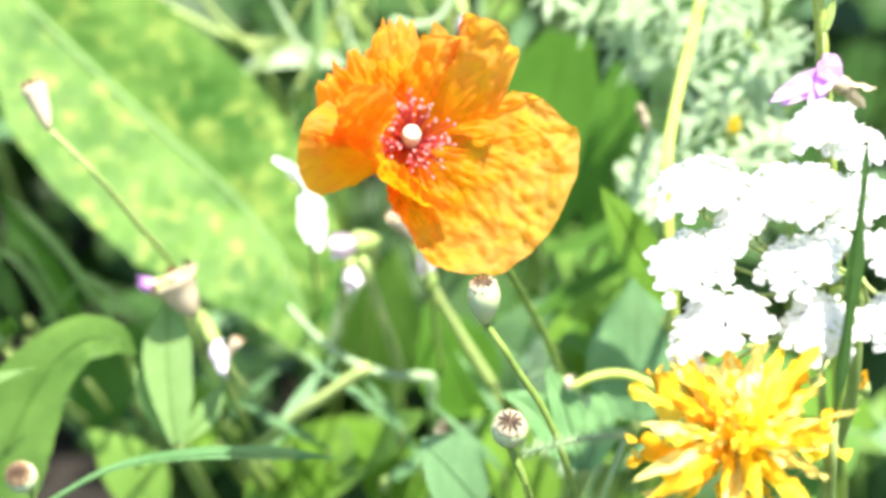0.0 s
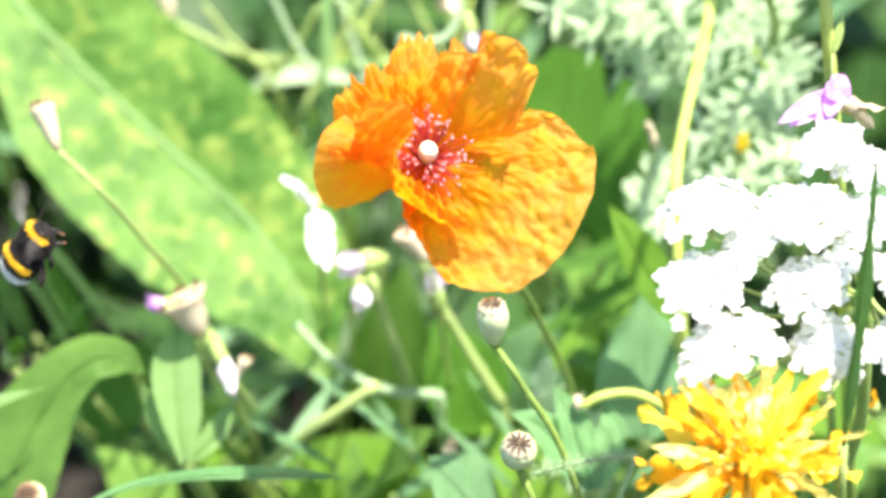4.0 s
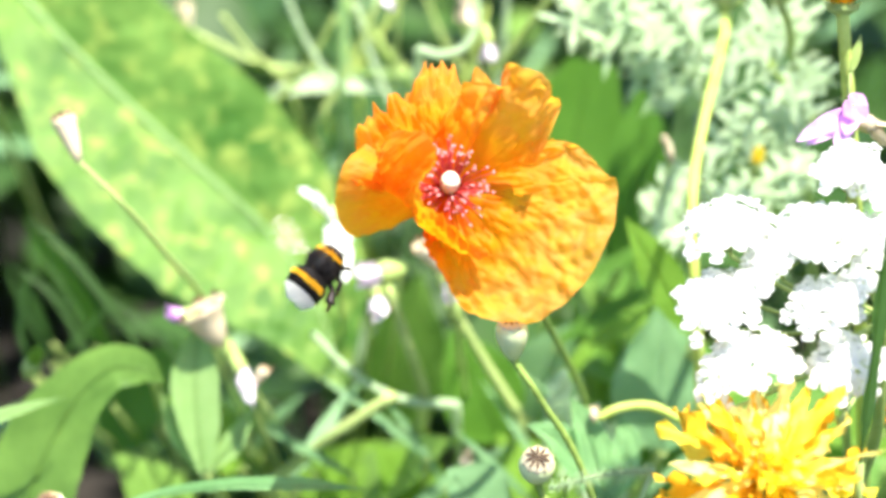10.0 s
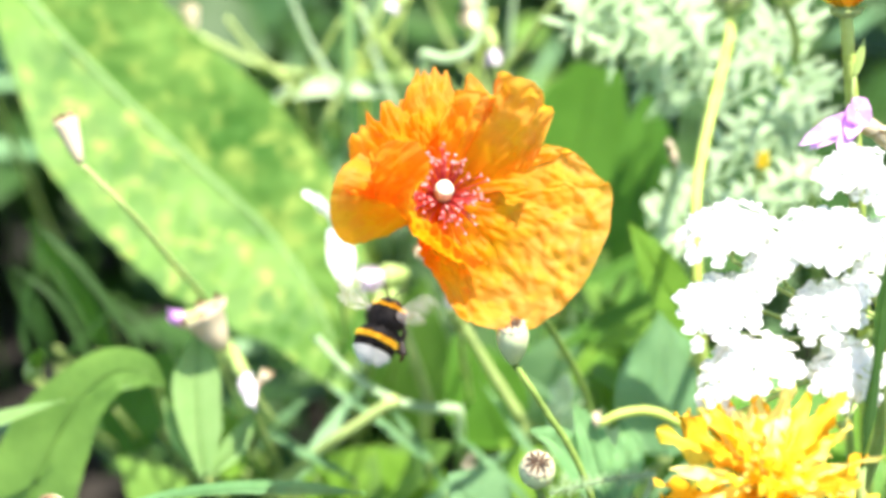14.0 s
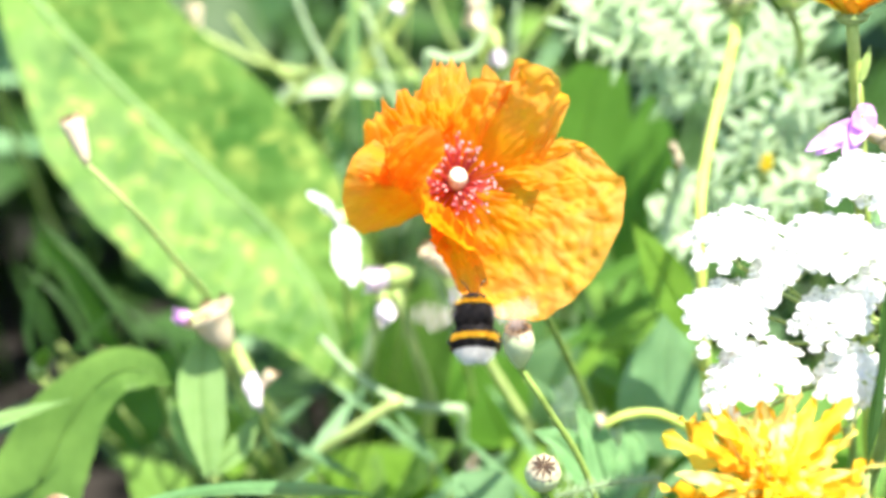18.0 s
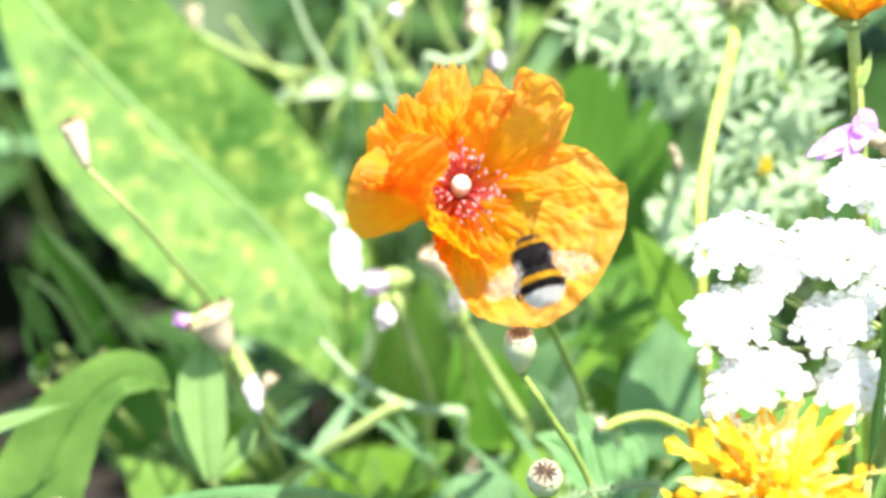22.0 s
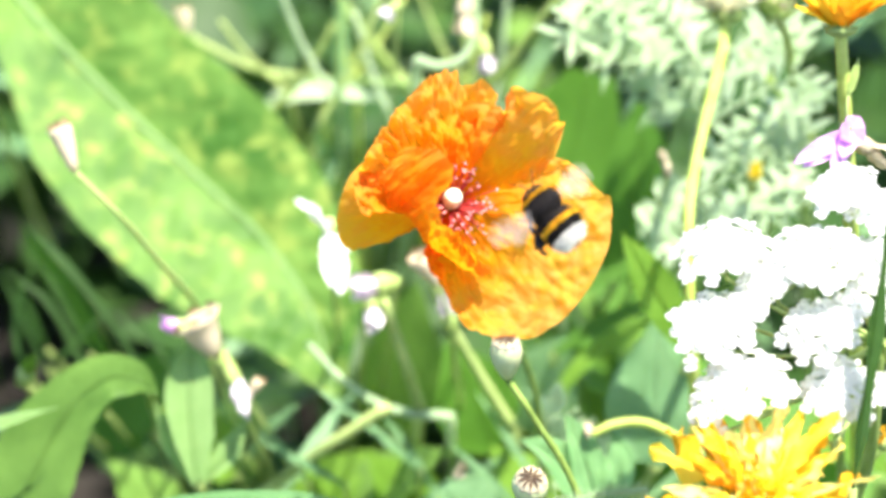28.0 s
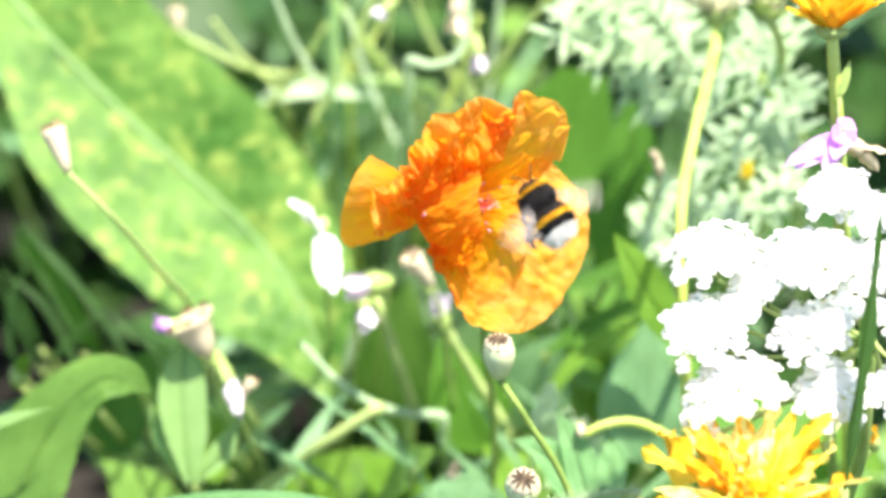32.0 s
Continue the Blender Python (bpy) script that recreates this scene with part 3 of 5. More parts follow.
# Four blades whose dark colour holds the shade beside the dock leaf.
blade_thing("grass_blade", [(-0.09180, 0.13317, 0.33114), (-0.10054, 0.14003, 0.34317), (-0.11538, 0.14943, 0.35971), (-0.12845, 0.15582, 0.37098)], (0.0007, 0.0012, 0.0014, 0.0000), (0.0007, 0.0012, 0.0014, 0.0000), "arching grass blade beside the dock leaf, shade put into its dark green", M_DARKSHADE, TOWARD + UP * 0.6, category="grass", group="grass beside the dock leaf", seed=60.0, stalk=0.0009)
blade_thing("grass_blade", [(-0.10605, 0.14364, 0.30943), (-0.11506, 0.15247, 0.32489), (-0.12585, 0.16129, 0.34036), (-0.13838, 0.16564, 0.34809)], (0.0007, 0.0011, 0.0011, 0.0000), (0.0007, 0.0011, 0.0011, 0.0000), "arching grass blade beside the dock leaf, shade put into its dark green", M_DARKSHADE, TOWARD + UP * 0.6, category="grass", group="grass beside the dock leaf", seed=63.0, stalk=0.0009)
blade_thing("grass_blade", [(-0.08167, 0.13727, 0.31808), (-0.08701, 0.14425, 0.33028), (-0.09762, 0.14944, 0.33943), (-0.10910, 0.15286, 0.34553)], (0.0007, 0.0009, 0.0009, 0.0000), (0.0007, 0.0009, 0.0009, 0.0000), "arching grass blade beside the dock leaf, shade put into its dark green", M_DARKSHADE, TOWARD + UP * 0.6, category="grass", group="grass beside the dock leaf", seed=66.0, stalk=0.0009)
blade_thing("grass_blade", [(-0.13295, 0.15717, 0.31324), (-0.13662, 0.16255, 0.32265), (-0.13578, 0.16978, 0.33520), (-0.13040, 0.17615, 0.34618)], (0.0007, 0.0011, 0.0011, 0.0000), (0.0007, 0.0011, 0.0011, 0.0000), "arching grass blade beside the dock leaf, shade put into its dark green", M_DARKSHADE, TOWARD + UP * 0.6, category="grass", group="grass beside the dock leaf", seed=69.0, stalk=0.0009)
blade_thing("narrow_leaf", [(0.03341, 0.13358, 0.32016), (0.04297, 0.14037, 0.33183), (0.05516, 0.14509, 0.33986), (0.06825, 0.14781, 0.34441)], (0.0013, 0.0026, 0.0026, 0.0000), (0.0013, 0.0026, 0.0026, 0.0000), "soft mid-green arching leaf below the poppy", M_BRIGHT, TOWARD + UP * 0.5, group="arching leaves below the poppy", seed=80.0)
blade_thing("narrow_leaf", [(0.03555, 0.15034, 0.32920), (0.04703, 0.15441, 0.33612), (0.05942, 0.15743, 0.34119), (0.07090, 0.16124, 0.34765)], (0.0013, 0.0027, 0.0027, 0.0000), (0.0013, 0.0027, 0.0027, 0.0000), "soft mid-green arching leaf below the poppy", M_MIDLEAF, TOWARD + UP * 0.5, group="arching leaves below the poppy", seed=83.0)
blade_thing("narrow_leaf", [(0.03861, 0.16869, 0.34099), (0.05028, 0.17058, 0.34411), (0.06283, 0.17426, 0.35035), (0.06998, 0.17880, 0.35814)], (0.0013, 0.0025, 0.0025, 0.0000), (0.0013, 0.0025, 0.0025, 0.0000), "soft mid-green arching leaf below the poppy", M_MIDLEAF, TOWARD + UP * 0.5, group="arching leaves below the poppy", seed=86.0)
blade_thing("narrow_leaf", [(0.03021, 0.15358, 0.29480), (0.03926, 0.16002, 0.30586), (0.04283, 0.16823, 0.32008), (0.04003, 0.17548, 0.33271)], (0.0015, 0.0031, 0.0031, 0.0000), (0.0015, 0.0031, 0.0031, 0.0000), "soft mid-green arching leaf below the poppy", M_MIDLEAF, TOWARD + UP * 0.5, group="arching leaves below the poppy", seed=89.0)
blade_thing("narrow_leaf", [(0.05459, 0.16205, 0.28914), (0.05176, 0.16848, 0.30035), (0.05355, 0.17494, 0.31155), (0.05997, 0.18052, 0.32116)], (0.0014, 0.0028, 0.0028, 0.0000), (0.0014, 0.0028, 0.0028, 0.0000), "soft mid-green arching leaf below the poppy", M_BRIGHT, TOWARD + UP * 0.5, group="arching leaves below the poppy", seed=92.0)
leaf_thing("broad_leaf", (0.06234, 0.0858, 0.33263), (0.06156, 0.09894, 0.37538), 0.030, "pale green pointed leaf under the umbel", M_GRASS, face=UP * 0.6 + TOWARD, belly=0.4, droop=0.05, fold=0.04, wave=0.02, seed=9)
leaf_thing("narrow_leaf", (0.06998, 0.08524, 0.37165), (0.05042, 0.0843, 0.41003), 0.012, "bright green narrow pointed leaf", M_BRIGHT, face=TOWARD + UP * 0.3, belly=0.5, seed=10)
leaf_thing("broad_leaf", (-0.0411, 0.1396, 0.26581), (-0.00069, 0.12214, 0.31556), 0.030, "mid-green leaf low among stems", M_LEAF, face=UP + TOWARD, seed=11)
leaf_thing("broad_leaf", (0.01783, 0.04065, 0.33441), (0.00238, 0.03391, 0.36274), 0.022, "pale green rounded leaf low down", M_GRASS, face=UP * 0.6 + TOWARD, belly=0.55, seed=12)
leaf_thing("broad_leaf", (0.02495, 0.15703, 0.29599), (0.03856, 0.15473, 0.33201), 0.026, "pale green leaf under the poppy", M_GRASS, face=TOWARD, seed=13)
leaf_thing("broad_leaf", (-0.01666, 0.20478, 0.25871), (-0.01018, 0.19622, 0.32388), 0.030, "dark green leaf in the shade", M_LEAF, face=TOWARD + UP * 0.3, seed=14)
leaf_thing("broad_leaf", (-0.05839, 0.14301, 0.2517), (-0.02425, 0.14603, 0.29693), 0.034, "light green leaf low among stems", M_BRIGHT, face=UP + TOWARD * 0.8, seed=21)
leaf_thing("broad_leaf", (-0.00072, 0.12974, 0.26872), (-0.02007, 0.12776, 0.3053), 0.026, "bright green leaf low among stems", M_BRIGHT, face=UP * 0.7 + TOWARD, seed=22)
leaf_thing("broad_leaf", (0.04034, 0.12081, 0.27327), (0.0184, 0.12127, 0.31405), 0.028, "bright green leaf low among stems", M_BRIGHT, face=UP * 0.7 + TOWARD, seed=23)
leaf_thing("broad_leaf", (-0.02928, 0.1226, 0.27636), (-0.03888, 0.11606, 0.30504), 0.022, "bright green leaf low among stems", M_BRIGHT, face=UP * 0.9 + TOWARD, seed=24)
leaf_thing("broad_leaf", (0.05337, 0.19212, 0.27678), (0.03316, 0.19057, 0.31408), 0.030, "mid-green leaf under the poppy", M_LEAF, face=UP * 0.6 + TOWARD, seed=25)
leaf_thing("broad_leaf", (0.06863, 0.22065, 0.28619), (0.04371, 0.21533, 0.31697), 0.028, "mid-green leaf under the poppy", M_LEAF, face=UP * 0.8 + TOWARD, seed=26)
leaf_thing("broad_leaf", (0.01737, 0.14512, 0.29537), (0.00282, 0.14536, 0.33579), 0.028, "mid-green leaf under the poppy", M_MIDLEAF, face=UP * 0.5 + TOWARD, seed=29)
leaf_thing("grass_blade", (-0.04929, 0.11346, 0.30053), (-0.02571, 0.14848, 0.32119), 0.0050, "pale green leaning grass blade", M_GRASS, face=TOWARD + UP * 0.5, category="grass", seed=27)
leaf_thing("grass_blade", (-0.01111, 0.10999, 0.29451), (0.02013, 0.1204, 0.31255), 0.0055, "pale green leaning grass blade", M_GRASS, face=TOWARD + UP * 0.5, category="grass", seed=28)
leaf_thing("grass_blade", (0.08518, -0.07145, 0.44025), (0.09217, -0.0429, 0.4897), 0.0046, "dark green upright grass blade", M_DARKSHADE, face=TOWARD + RIGHT * 0.8, belly=0.5, droop=0.0, fold=0.4, category="grass", stalk=0.0010, root=(0.10651, -0.01555, 0.27707), seed=17)
# Shade is put into this blade's colour by a duller green.
leaf_thing("grass_blade", (-0.11294, 0.19986, 0.29018), (-0.14019, 0.20658, 0.34183), 0.0075, "grass blade in a duller green that stands for shade", M_MIDLEAF, face=TOWARD + UP * 0.4, belly=0.5, category="grass", seed=18)
leaf_thing("grass_blade", (-0.03856, 0.26577, 0.34433), (-0.04641, 0.24594, 0.32999), 0.0080, "grey-green drooping narrow leaf blade", M_GRASS, face=TOWARD, belly=0.5, category="grass", seed=19)


blade_rng = random.Random(44)
for bx, by, tx, ty in (
        ((-0.00017, 0.1105, 0.3014), (-0.01874, 0.11769, 0.33386), 0.64, 0.21),
        ((0.04978, 0.12389, 0.30459), (0.02713, 0.12933, 0.33402), 0.78, 0.25),
        ((-0.00583, 0.0945, 0.32368), (-0.03644, 0.1, 0.35322), 0.69, 0.18),
        ((0.05608, 0.10692, 0.29721), (0.08623, 0.11278, 0.32735), 0.57, 0.13),
        ((-0.02803, 0.09616, 0.31657), (-0.05375, 0.09519, 0.33489), 0.35, 0.12),
        ((0.02414, 0.08444, 0.31627), (0.00423, 0.0866, 0.34), 0.43, 0.24),
        ((-0.04043, 0.10574, 0.31115), (-0.0506, 0.10589, 0.33141), 0.85, 0.26),
        ((0.0299, 0.10905, 0.30689), (0.01304, 0.11554, 0.33813), 0.66, 0.22)):
    leaf_thing("grass_blade", bx, by, 0.0026, "thin grass blade among the lower stems", M_GRASS, face=TOWARD + UP * tx, category="grass", group="thin grass blades", droop=ty, fold=0.2, nl=14, nw=3, stalk=0.0007, seed=blade_rng.random() * 9)


# Thin blades coloured dark in place of the dock leaf's shadow.
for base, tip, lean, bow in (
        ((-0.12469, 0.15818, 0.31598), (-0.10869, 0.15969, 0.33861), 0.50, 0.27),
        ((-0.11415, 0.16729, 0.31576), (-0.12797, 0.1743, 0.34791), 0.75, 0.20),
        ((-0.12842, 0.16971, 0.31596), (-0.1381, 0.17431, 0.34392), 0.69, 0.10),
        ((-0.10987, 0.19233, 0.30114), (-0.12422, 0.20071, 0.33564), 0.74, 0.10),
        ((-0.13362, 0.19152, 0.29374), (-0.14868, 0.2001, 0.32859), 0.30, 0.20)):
    leaf_thing("grass_blade", base, tip, 0.0024, "thin grass blade with a leaf's shade put into its dark colour", M_DARKSHADE, face=TOWARD + UP * lean, category="grass", group="shaded grass blades", droop=bow, fold=0.2, nl=14, nw=3, stalk=0.0008, seed=blade_rng.random() * 9)


# ---- stems one by one ----
def stem_thing(name, points, r0, r1, label, material=None, root=True, fuzz=0, category="plant"):
    points = [V(p) for p in points]
    o = points[0]
    ob = thing(name, o, label, category)
    bm = tube(points, r0, r1, 8, 7, origin=o, swell=0.05)
    if fuzz:
        hairs(bm, points, r0 * 1.6, fuzz, 0.0022, rnd, o)
    part("stalk", bm, material or M_STEM, ob)
    if root:
        foot = foot_of(points[0])
        part("lower_stalk", tube([points[0], points[0].lerp(foot, 0.5) - V((0, 0, 0.03)), foot], r0, r0 * 1.2, 6, 5, origin=o), material or M_STEM, ob)
    return ob


stem_thing("stalked_plant", [(-0.04554, 0.26502, 0.32305), (-0.03856, 0.26526, 0.34346), (-0.03689, 0.26726, 0.36693), (-0.03709, 0.28412, 0.39613)], 0.0024, 0.0023, "upright pale green stem of a border plant", M_GRASS)
stem_thing("stalked_plant", [(-0.00526, 0.27930, 0.34780), (-0.02129, 0.27935, 0.36792), (-0.03592, 0.28018, 0.38939), (-0.04186, 0.28414, 0.39626)], 0.0021, 0.0018, "leaning pale green stem of a border plant", M_STEM)
stem_thing("stalked_plant", [(-0.0085, 0.18028, 0.41626), (-0.00243, 0.17941, 0.41476), (0.00538, 0.18071, 0.41701), (0.00885, 0.18462, 0.42377), (0.00885, 0.19069, 0.4343)], 0.0016, 0.0012, "curling grey-green stem of a border plant", M_GREY)
stem_thing("stalked_plant", [(0.01376, 0.20304, 0.39568), (0.02428, 0.20114, 0.4124), (0.03538, 0.19993, 0.43031)], 0.0014, 0.0012, "thin leaning green stem of a border plant", M_STEM)
stem_thing("stalked_plant", [(-0.0545, 0.11346, 0.30053), (-0.03389, 0.0961, 0.33045), (-0.01538, 0.09399, 0.3468)], 0.0019, 0.0018, "square pale green stem with a node", M_STEM)
stem_thing("stalked_plant", [(0.0027, 0.10915, 0.33306), (-0.01416, 0.10999, 0.33452), (-0.02765, 0.11361, 0.3408), (-0.04029, 0.11994, 0.35175)], 0.0016, 0.0010, "curved grey-green stem of a border plant", M_GREY)
stem_thing("stalked_plant", [(-0.00658, 0.11066, 0.33569), (-0.01129, 0.10135, 0.35955), (-0.01676, 0.10096, 0.37887)], 0.0018, 0.0015, "pale green upright stem under a withered flower", M_STEM)
stem_thing("stalked_plant", [(0.02155, 0.11601, 0.32495), (0.01113, 0.11572, 0.34445), (0.00266, 0.11437, 0.3621), (-0.00442, 0.11403, 0.38152)], 0.0016, 0.0013, "pale green leaning stem with seed heads", M_STEM)
stem_thing("stalked_plant", [(0.03978, 0.04084, 0.37485), (0.04499, 0.0421, 0.37704), (0.05317, 0.04248, 0.37768), (0.06061, 0.04099, 0.37511), (0.06805, 0.03876, 0.37124)][::-1], 0.0013, 0.0011, "bent pale yellow-green stem", M_YSTEM)
stem_thing("stalked_plant", [(0.11532, 0.18731, 0.38844), (0.10461, 0.19445, 0.40081), (0.09211, 0.20114, 0.4124)], 0.0014, 0.0011, "thin green stem of a border plant", M_STEM)
for line, skin in (
        ([(-0.00475, 0.25408, 0.34609), (0.00649, 0.26054, 0.36928), (0.01385, 0.26682, 0.39216)], M_YSTEM),
        ([(-0.06531, 0.23769, 0.36171), (-0.04855, 0.24141, 0.38015), (-0.03736, 0.24509, 0.39851)], M_STEM),
        ([(-0.03149, 0.2723, 0.35764), (-0.03584, 0.27665, 0.37718), (-0.03853, 0.28085, 0.39646)], M_YSTEM),
        ([(-0.04515, 0.22307, 0.36637), (-0.0298, 0.23074, 0.39167), (-0.01971, 0.23821, 0.41661)], M_STEM),
        ([(-0.05477, 0.25536, 0.3683), (-0.06833, 0.25587, 0.38118), (-0.07706, 0.25638, 0.39407)], M_STEM),
        ([(0.01134, 0.27879, 0.35289), (-0.00161, 0.28325, 0.37261), (-0.01018, 0.28765, 0.39224)], M_STEM),
        ([(-0.01339, 0.24963, 0.34838), (-0.02442, 0.25631, 0.37196), (-0.0316, 0.26271, 0.39504)], M_GREY),
        ([(-0.03737, 0.23579, 0.37441), (-0.04918, 0.24079, 0.39508), (-0.05687, 0.24554, 0.4153)], M_GREY),
        ([(0.01541, 0.24594, 0.356), (0.01898, 0.25424, 0.38237), (0.02114, 0.26223, 0.40821)], M_GREY),
        ([(0.01543, 0.24032, 0.36426), (0.00842, 0.24414, 0.38287), (0.00399, 0.2479, 0.40139)], M_STEM),
        ([(-0.04405, 0.27487, 0.3501), (-0.02648, 0.27992, 0.37084), (-0.01473, 0.28491, 0.39149)], M_YSTEM)):
    stem_thing("thin_stem", line, 0.0011, 0.0008, "thin pale green stem far back among the plants", skin)
stem_thing("stalked_plant", [(-0.04470, 0.22036, 0.34568), (-0.04154, 0.21982, 0.35673), (-0.03698, 0.21387, 0.37038), (-0.03503, 0.21028, 0.38416), (-0.03413, 0.21488, 0.40217), (-0.03367, 0.22488, 0.41954)], 0.0013, 0.0012, "upright pale green stem above a white flower", M_SOFT)
stem_thing("stalked_plant", [(-0.00163, 0.26825, 0.36414), (-0.02941, 0.26881, 0.36551), (-0.05520, 0.26910, 0.36635), (-0.07306, 0.27005, 0.36823)], 0.0011, 0.0011, "pale green stem that lies across the others", M_SOFT)
stem_thing("bristly_plant", [(0.04719, -0.03127, 0.40985), (0.03558, -0.03192, 0.40873), (0.02334, -0.03346, 0.40605)], 0.0006, 0.0004, "thin stem with fine white bristles", M_GREY, fuzz=900)


# ---- feathery leaves ----
def feather(base, tip, width, seed, label="grey-green finely cut feathery leaf", mat=None, lw=0.0032):
    mat = mat or M_GREY
    rng = random.Random(seed)
    base, tip = V(base), V(tip)
    L = (tip - base).length
    ob = thing("feathery_leaf", base, label, "leaf", "feathery leaves", m=along(base, tip, TOWARD + UP * 0.5))
    part("rachis", tube([(0, 0, 0), (0, L * 0.5, 0.002), (0, L, -0.003)], 0.0009, 0.0004, 6), mat, ob)
    for k in range(1, 7):
        s = k / 7
        for side in (-1, 1):
            w = width * (0.55 + 0.45 * math.sin(math.pi * s ** 0.8)) * rng.uniform(0.8, 1.1)
            bm = bmesh.new()
            dirn = V((side * 0.85, 0.55, rng.gauss(0, 0.12))).normalized()
            m = along((0, s * L, 0.001), V((0, s * L, 0.001)) + dirn, (0, 0, 1))
            leaf_bm(w, lw, droop=0.1, nl=7, nw=1, bm=bm, m=m)
            for q in (0.36, 0.68):
                for e in (-1, 1):
                    p = V((0, q * w, 0))
                    mm = m @ along(p, p + V((e * 0.75, 0.65, rng.gauss(0, 0.2))), (0, 0, 1))
                    leaf_bm(w * 0.45 * rng.uniform(0.7, 1.2), lw * 0.85, droop=0.1, nl=5, nw=1, bm=bm, m=mm)
            part("leaflet", bm, mat, ob)
    inv = ob.matrix_basis.inverted()
    foot = foot_of(base)
    part("stalk", tube([inv @ base, inv @ (base.lerp(foot, 0.5) - V((0, 0, 0.03))), inv @ foot], 0.001, 0.0014, 6), mat, ob)


for a, b, w, sd in (((0.0748, 0.18201, 0.41927), (0.03642, 0.17304, 0.44373), 0.026, 1), ((0.0763, 0.17118, 0.42051), (0.05496, 0.17473, 0.44665), 0.025, 2), ((0.07519, 0.15197, 0.40723), (0.10571, 0.14389, 0.43324), 0.027, 3),
                    ((0.07266, 0.14185, 0.38971), (0.10407, 0.1308, 0.41057), 0.025, 4), ((0.07939, 0.18145, 0.39829), (0.05919, 0.17717, 0.43088), 0.022, 5), ((0.0763, 0.14295, 0.37161), (0.06171, 0.14185, 0.38971), 0.014, 6),
                    ((0.0288, 0.08908, 0.3383), (0.03586, 0.07731, 0.35791), 0.012, 9),
                    ((0.05328, 0.09633, 0.31087), (0.03535, 0.08908, 0.3383), 0.016, 10), ):
    feather(a, b, w, sd)


# ---- poppy capsules ----
def capsule(top, foot_points, size, axis, label, r=0.00075, fuzz=420, group="seed capsules", skin=None):
    """A ripe capsule: ribbed urn, rayed disc, stalk. Its y axis runs from the stalk to the disc."""
    top = V(top)
    m = along(top, top + V(axis), (0.2, 0.1, 1))
    ob = thing("poppy_capsule", top, label, "seed capsule", group, m=m)
    h, w = size
    prof = [(-h, w * 0.16), (-h * 0.93, w * 0.34), (-h * 0.75, w * 0.62), (-h * 0.5, w * 0.88), (-h * 0.28, w * 0.98), (-h * 0.1, w * 0.90), (-h * 0.03, w * 0.80), (0, w * 0.74)]
    part("urn", lathe(prof, 28), M_CAPSULE, ob, "smooth pale green urn")
    disc = bmesh.new()
    n = 10
    rim = []
    hub = disc.verts.new((0, 0.0010, 0))
    for k in range(n * 4):
        a = 2 * math.pi * k / (n * 4)
        rr = w * (0.80 + 0.05 * math.cos(a * n))
        rim.append((disc.verts.new((rr * math.cos(a), 0.0004, rr * math.sin(a))), disc.verts.new((rr * math.cos(a), -0.0002, rr * math.sin(a)))))
    for k in range(len(rim)):
        a, b = rim[k], rim[(k + 1) % len(rim)]
        disc.faces.new((hub, b[0], a[0]))
        disc.faces.new((a[0], b[0], b[1], a[1]))
    d = part("disc", disc, skin or M_CAPDISC, ob, "pale rayed disc")
    for k in range(n):
        a = 2 * math.pi * k / n
        ray = leaf_bm(w * 0.74, w * 0.16, belly=0.6, fold=0, droop=0.0, wave=0, nl=8, nw=2)
        part("ray", ray, M_STIGMA, d, "", Matrix.Translation((0, 0.0012, 0)) @ Matrix.Rotation(-a, 4, 'Y') @ basis(V((0, 0, 1)), V((1, -0.0005 / w * 0.9, 0)).normalized(), V((0, 1, 0))))
    inv = m.inverted()
    base = m @ V((0, -h, 0))
    pts = [base] + [V(p) for p in foot_points]
    bm = tube([inv @ p for p in pts], r, r * 1.15, 8)
    hairs(bm, [inv @ p for p in pts], r, fuzz, 0.0013, rnd)
    part("stalk", bm, M_DSTEM, ob)
    foot = ground_under(pts[-1] + V((0, 0.03, 0)))
    part("lower_stalk", tube([inv @ pts[-1], inv @ (pts[-1].lerp(foot, 0.5) + V((0.003, 0.006, 0))), inv @ foot], r * 1.15, r * 1.4, 6), M_STEM, ob)
    return ob


capsule((0.01460, -0.02078, 0.44291), [(0.01797, -0.02524, 0.43112), (0.02257, -0.02616, 0.42345), (0.02735, -0.02706, 0.41583), (0.03173, -0.02794, 0.40618), (0.03638, -0.02874, 0.39061)], (0.0110, 0.0038), UP * 0.80 + TOWARD * 0.58 - RIGHT * 0.06, "ripe pale green poppy capsule with a brown rayed top")
capsule((0.0202, -0.04411, 0.42161), [(0.02242, -0.04474, 0.41053), (0.02566, -0.04353, 0.39861)], (0.0088, 0.0042), UP * 0.56 + TOWARD * 0.80 + RIGHT * 0.02, "ripe poppy capsule tipped forward with a brown rayed top")
capsule((-0.10124, 0.01325, 0.36696), [(-0.09713, 0.0144, 0.34895), (-0.0958, 0.01717, 0.33376)], (0.0088, 0.0042), UP * 0.42 + TOWARD * 0.86 - RIGHT * 0.15, "browned ripe poppy capsule on a stalk", fuzz=10, skin=M_DRYB)


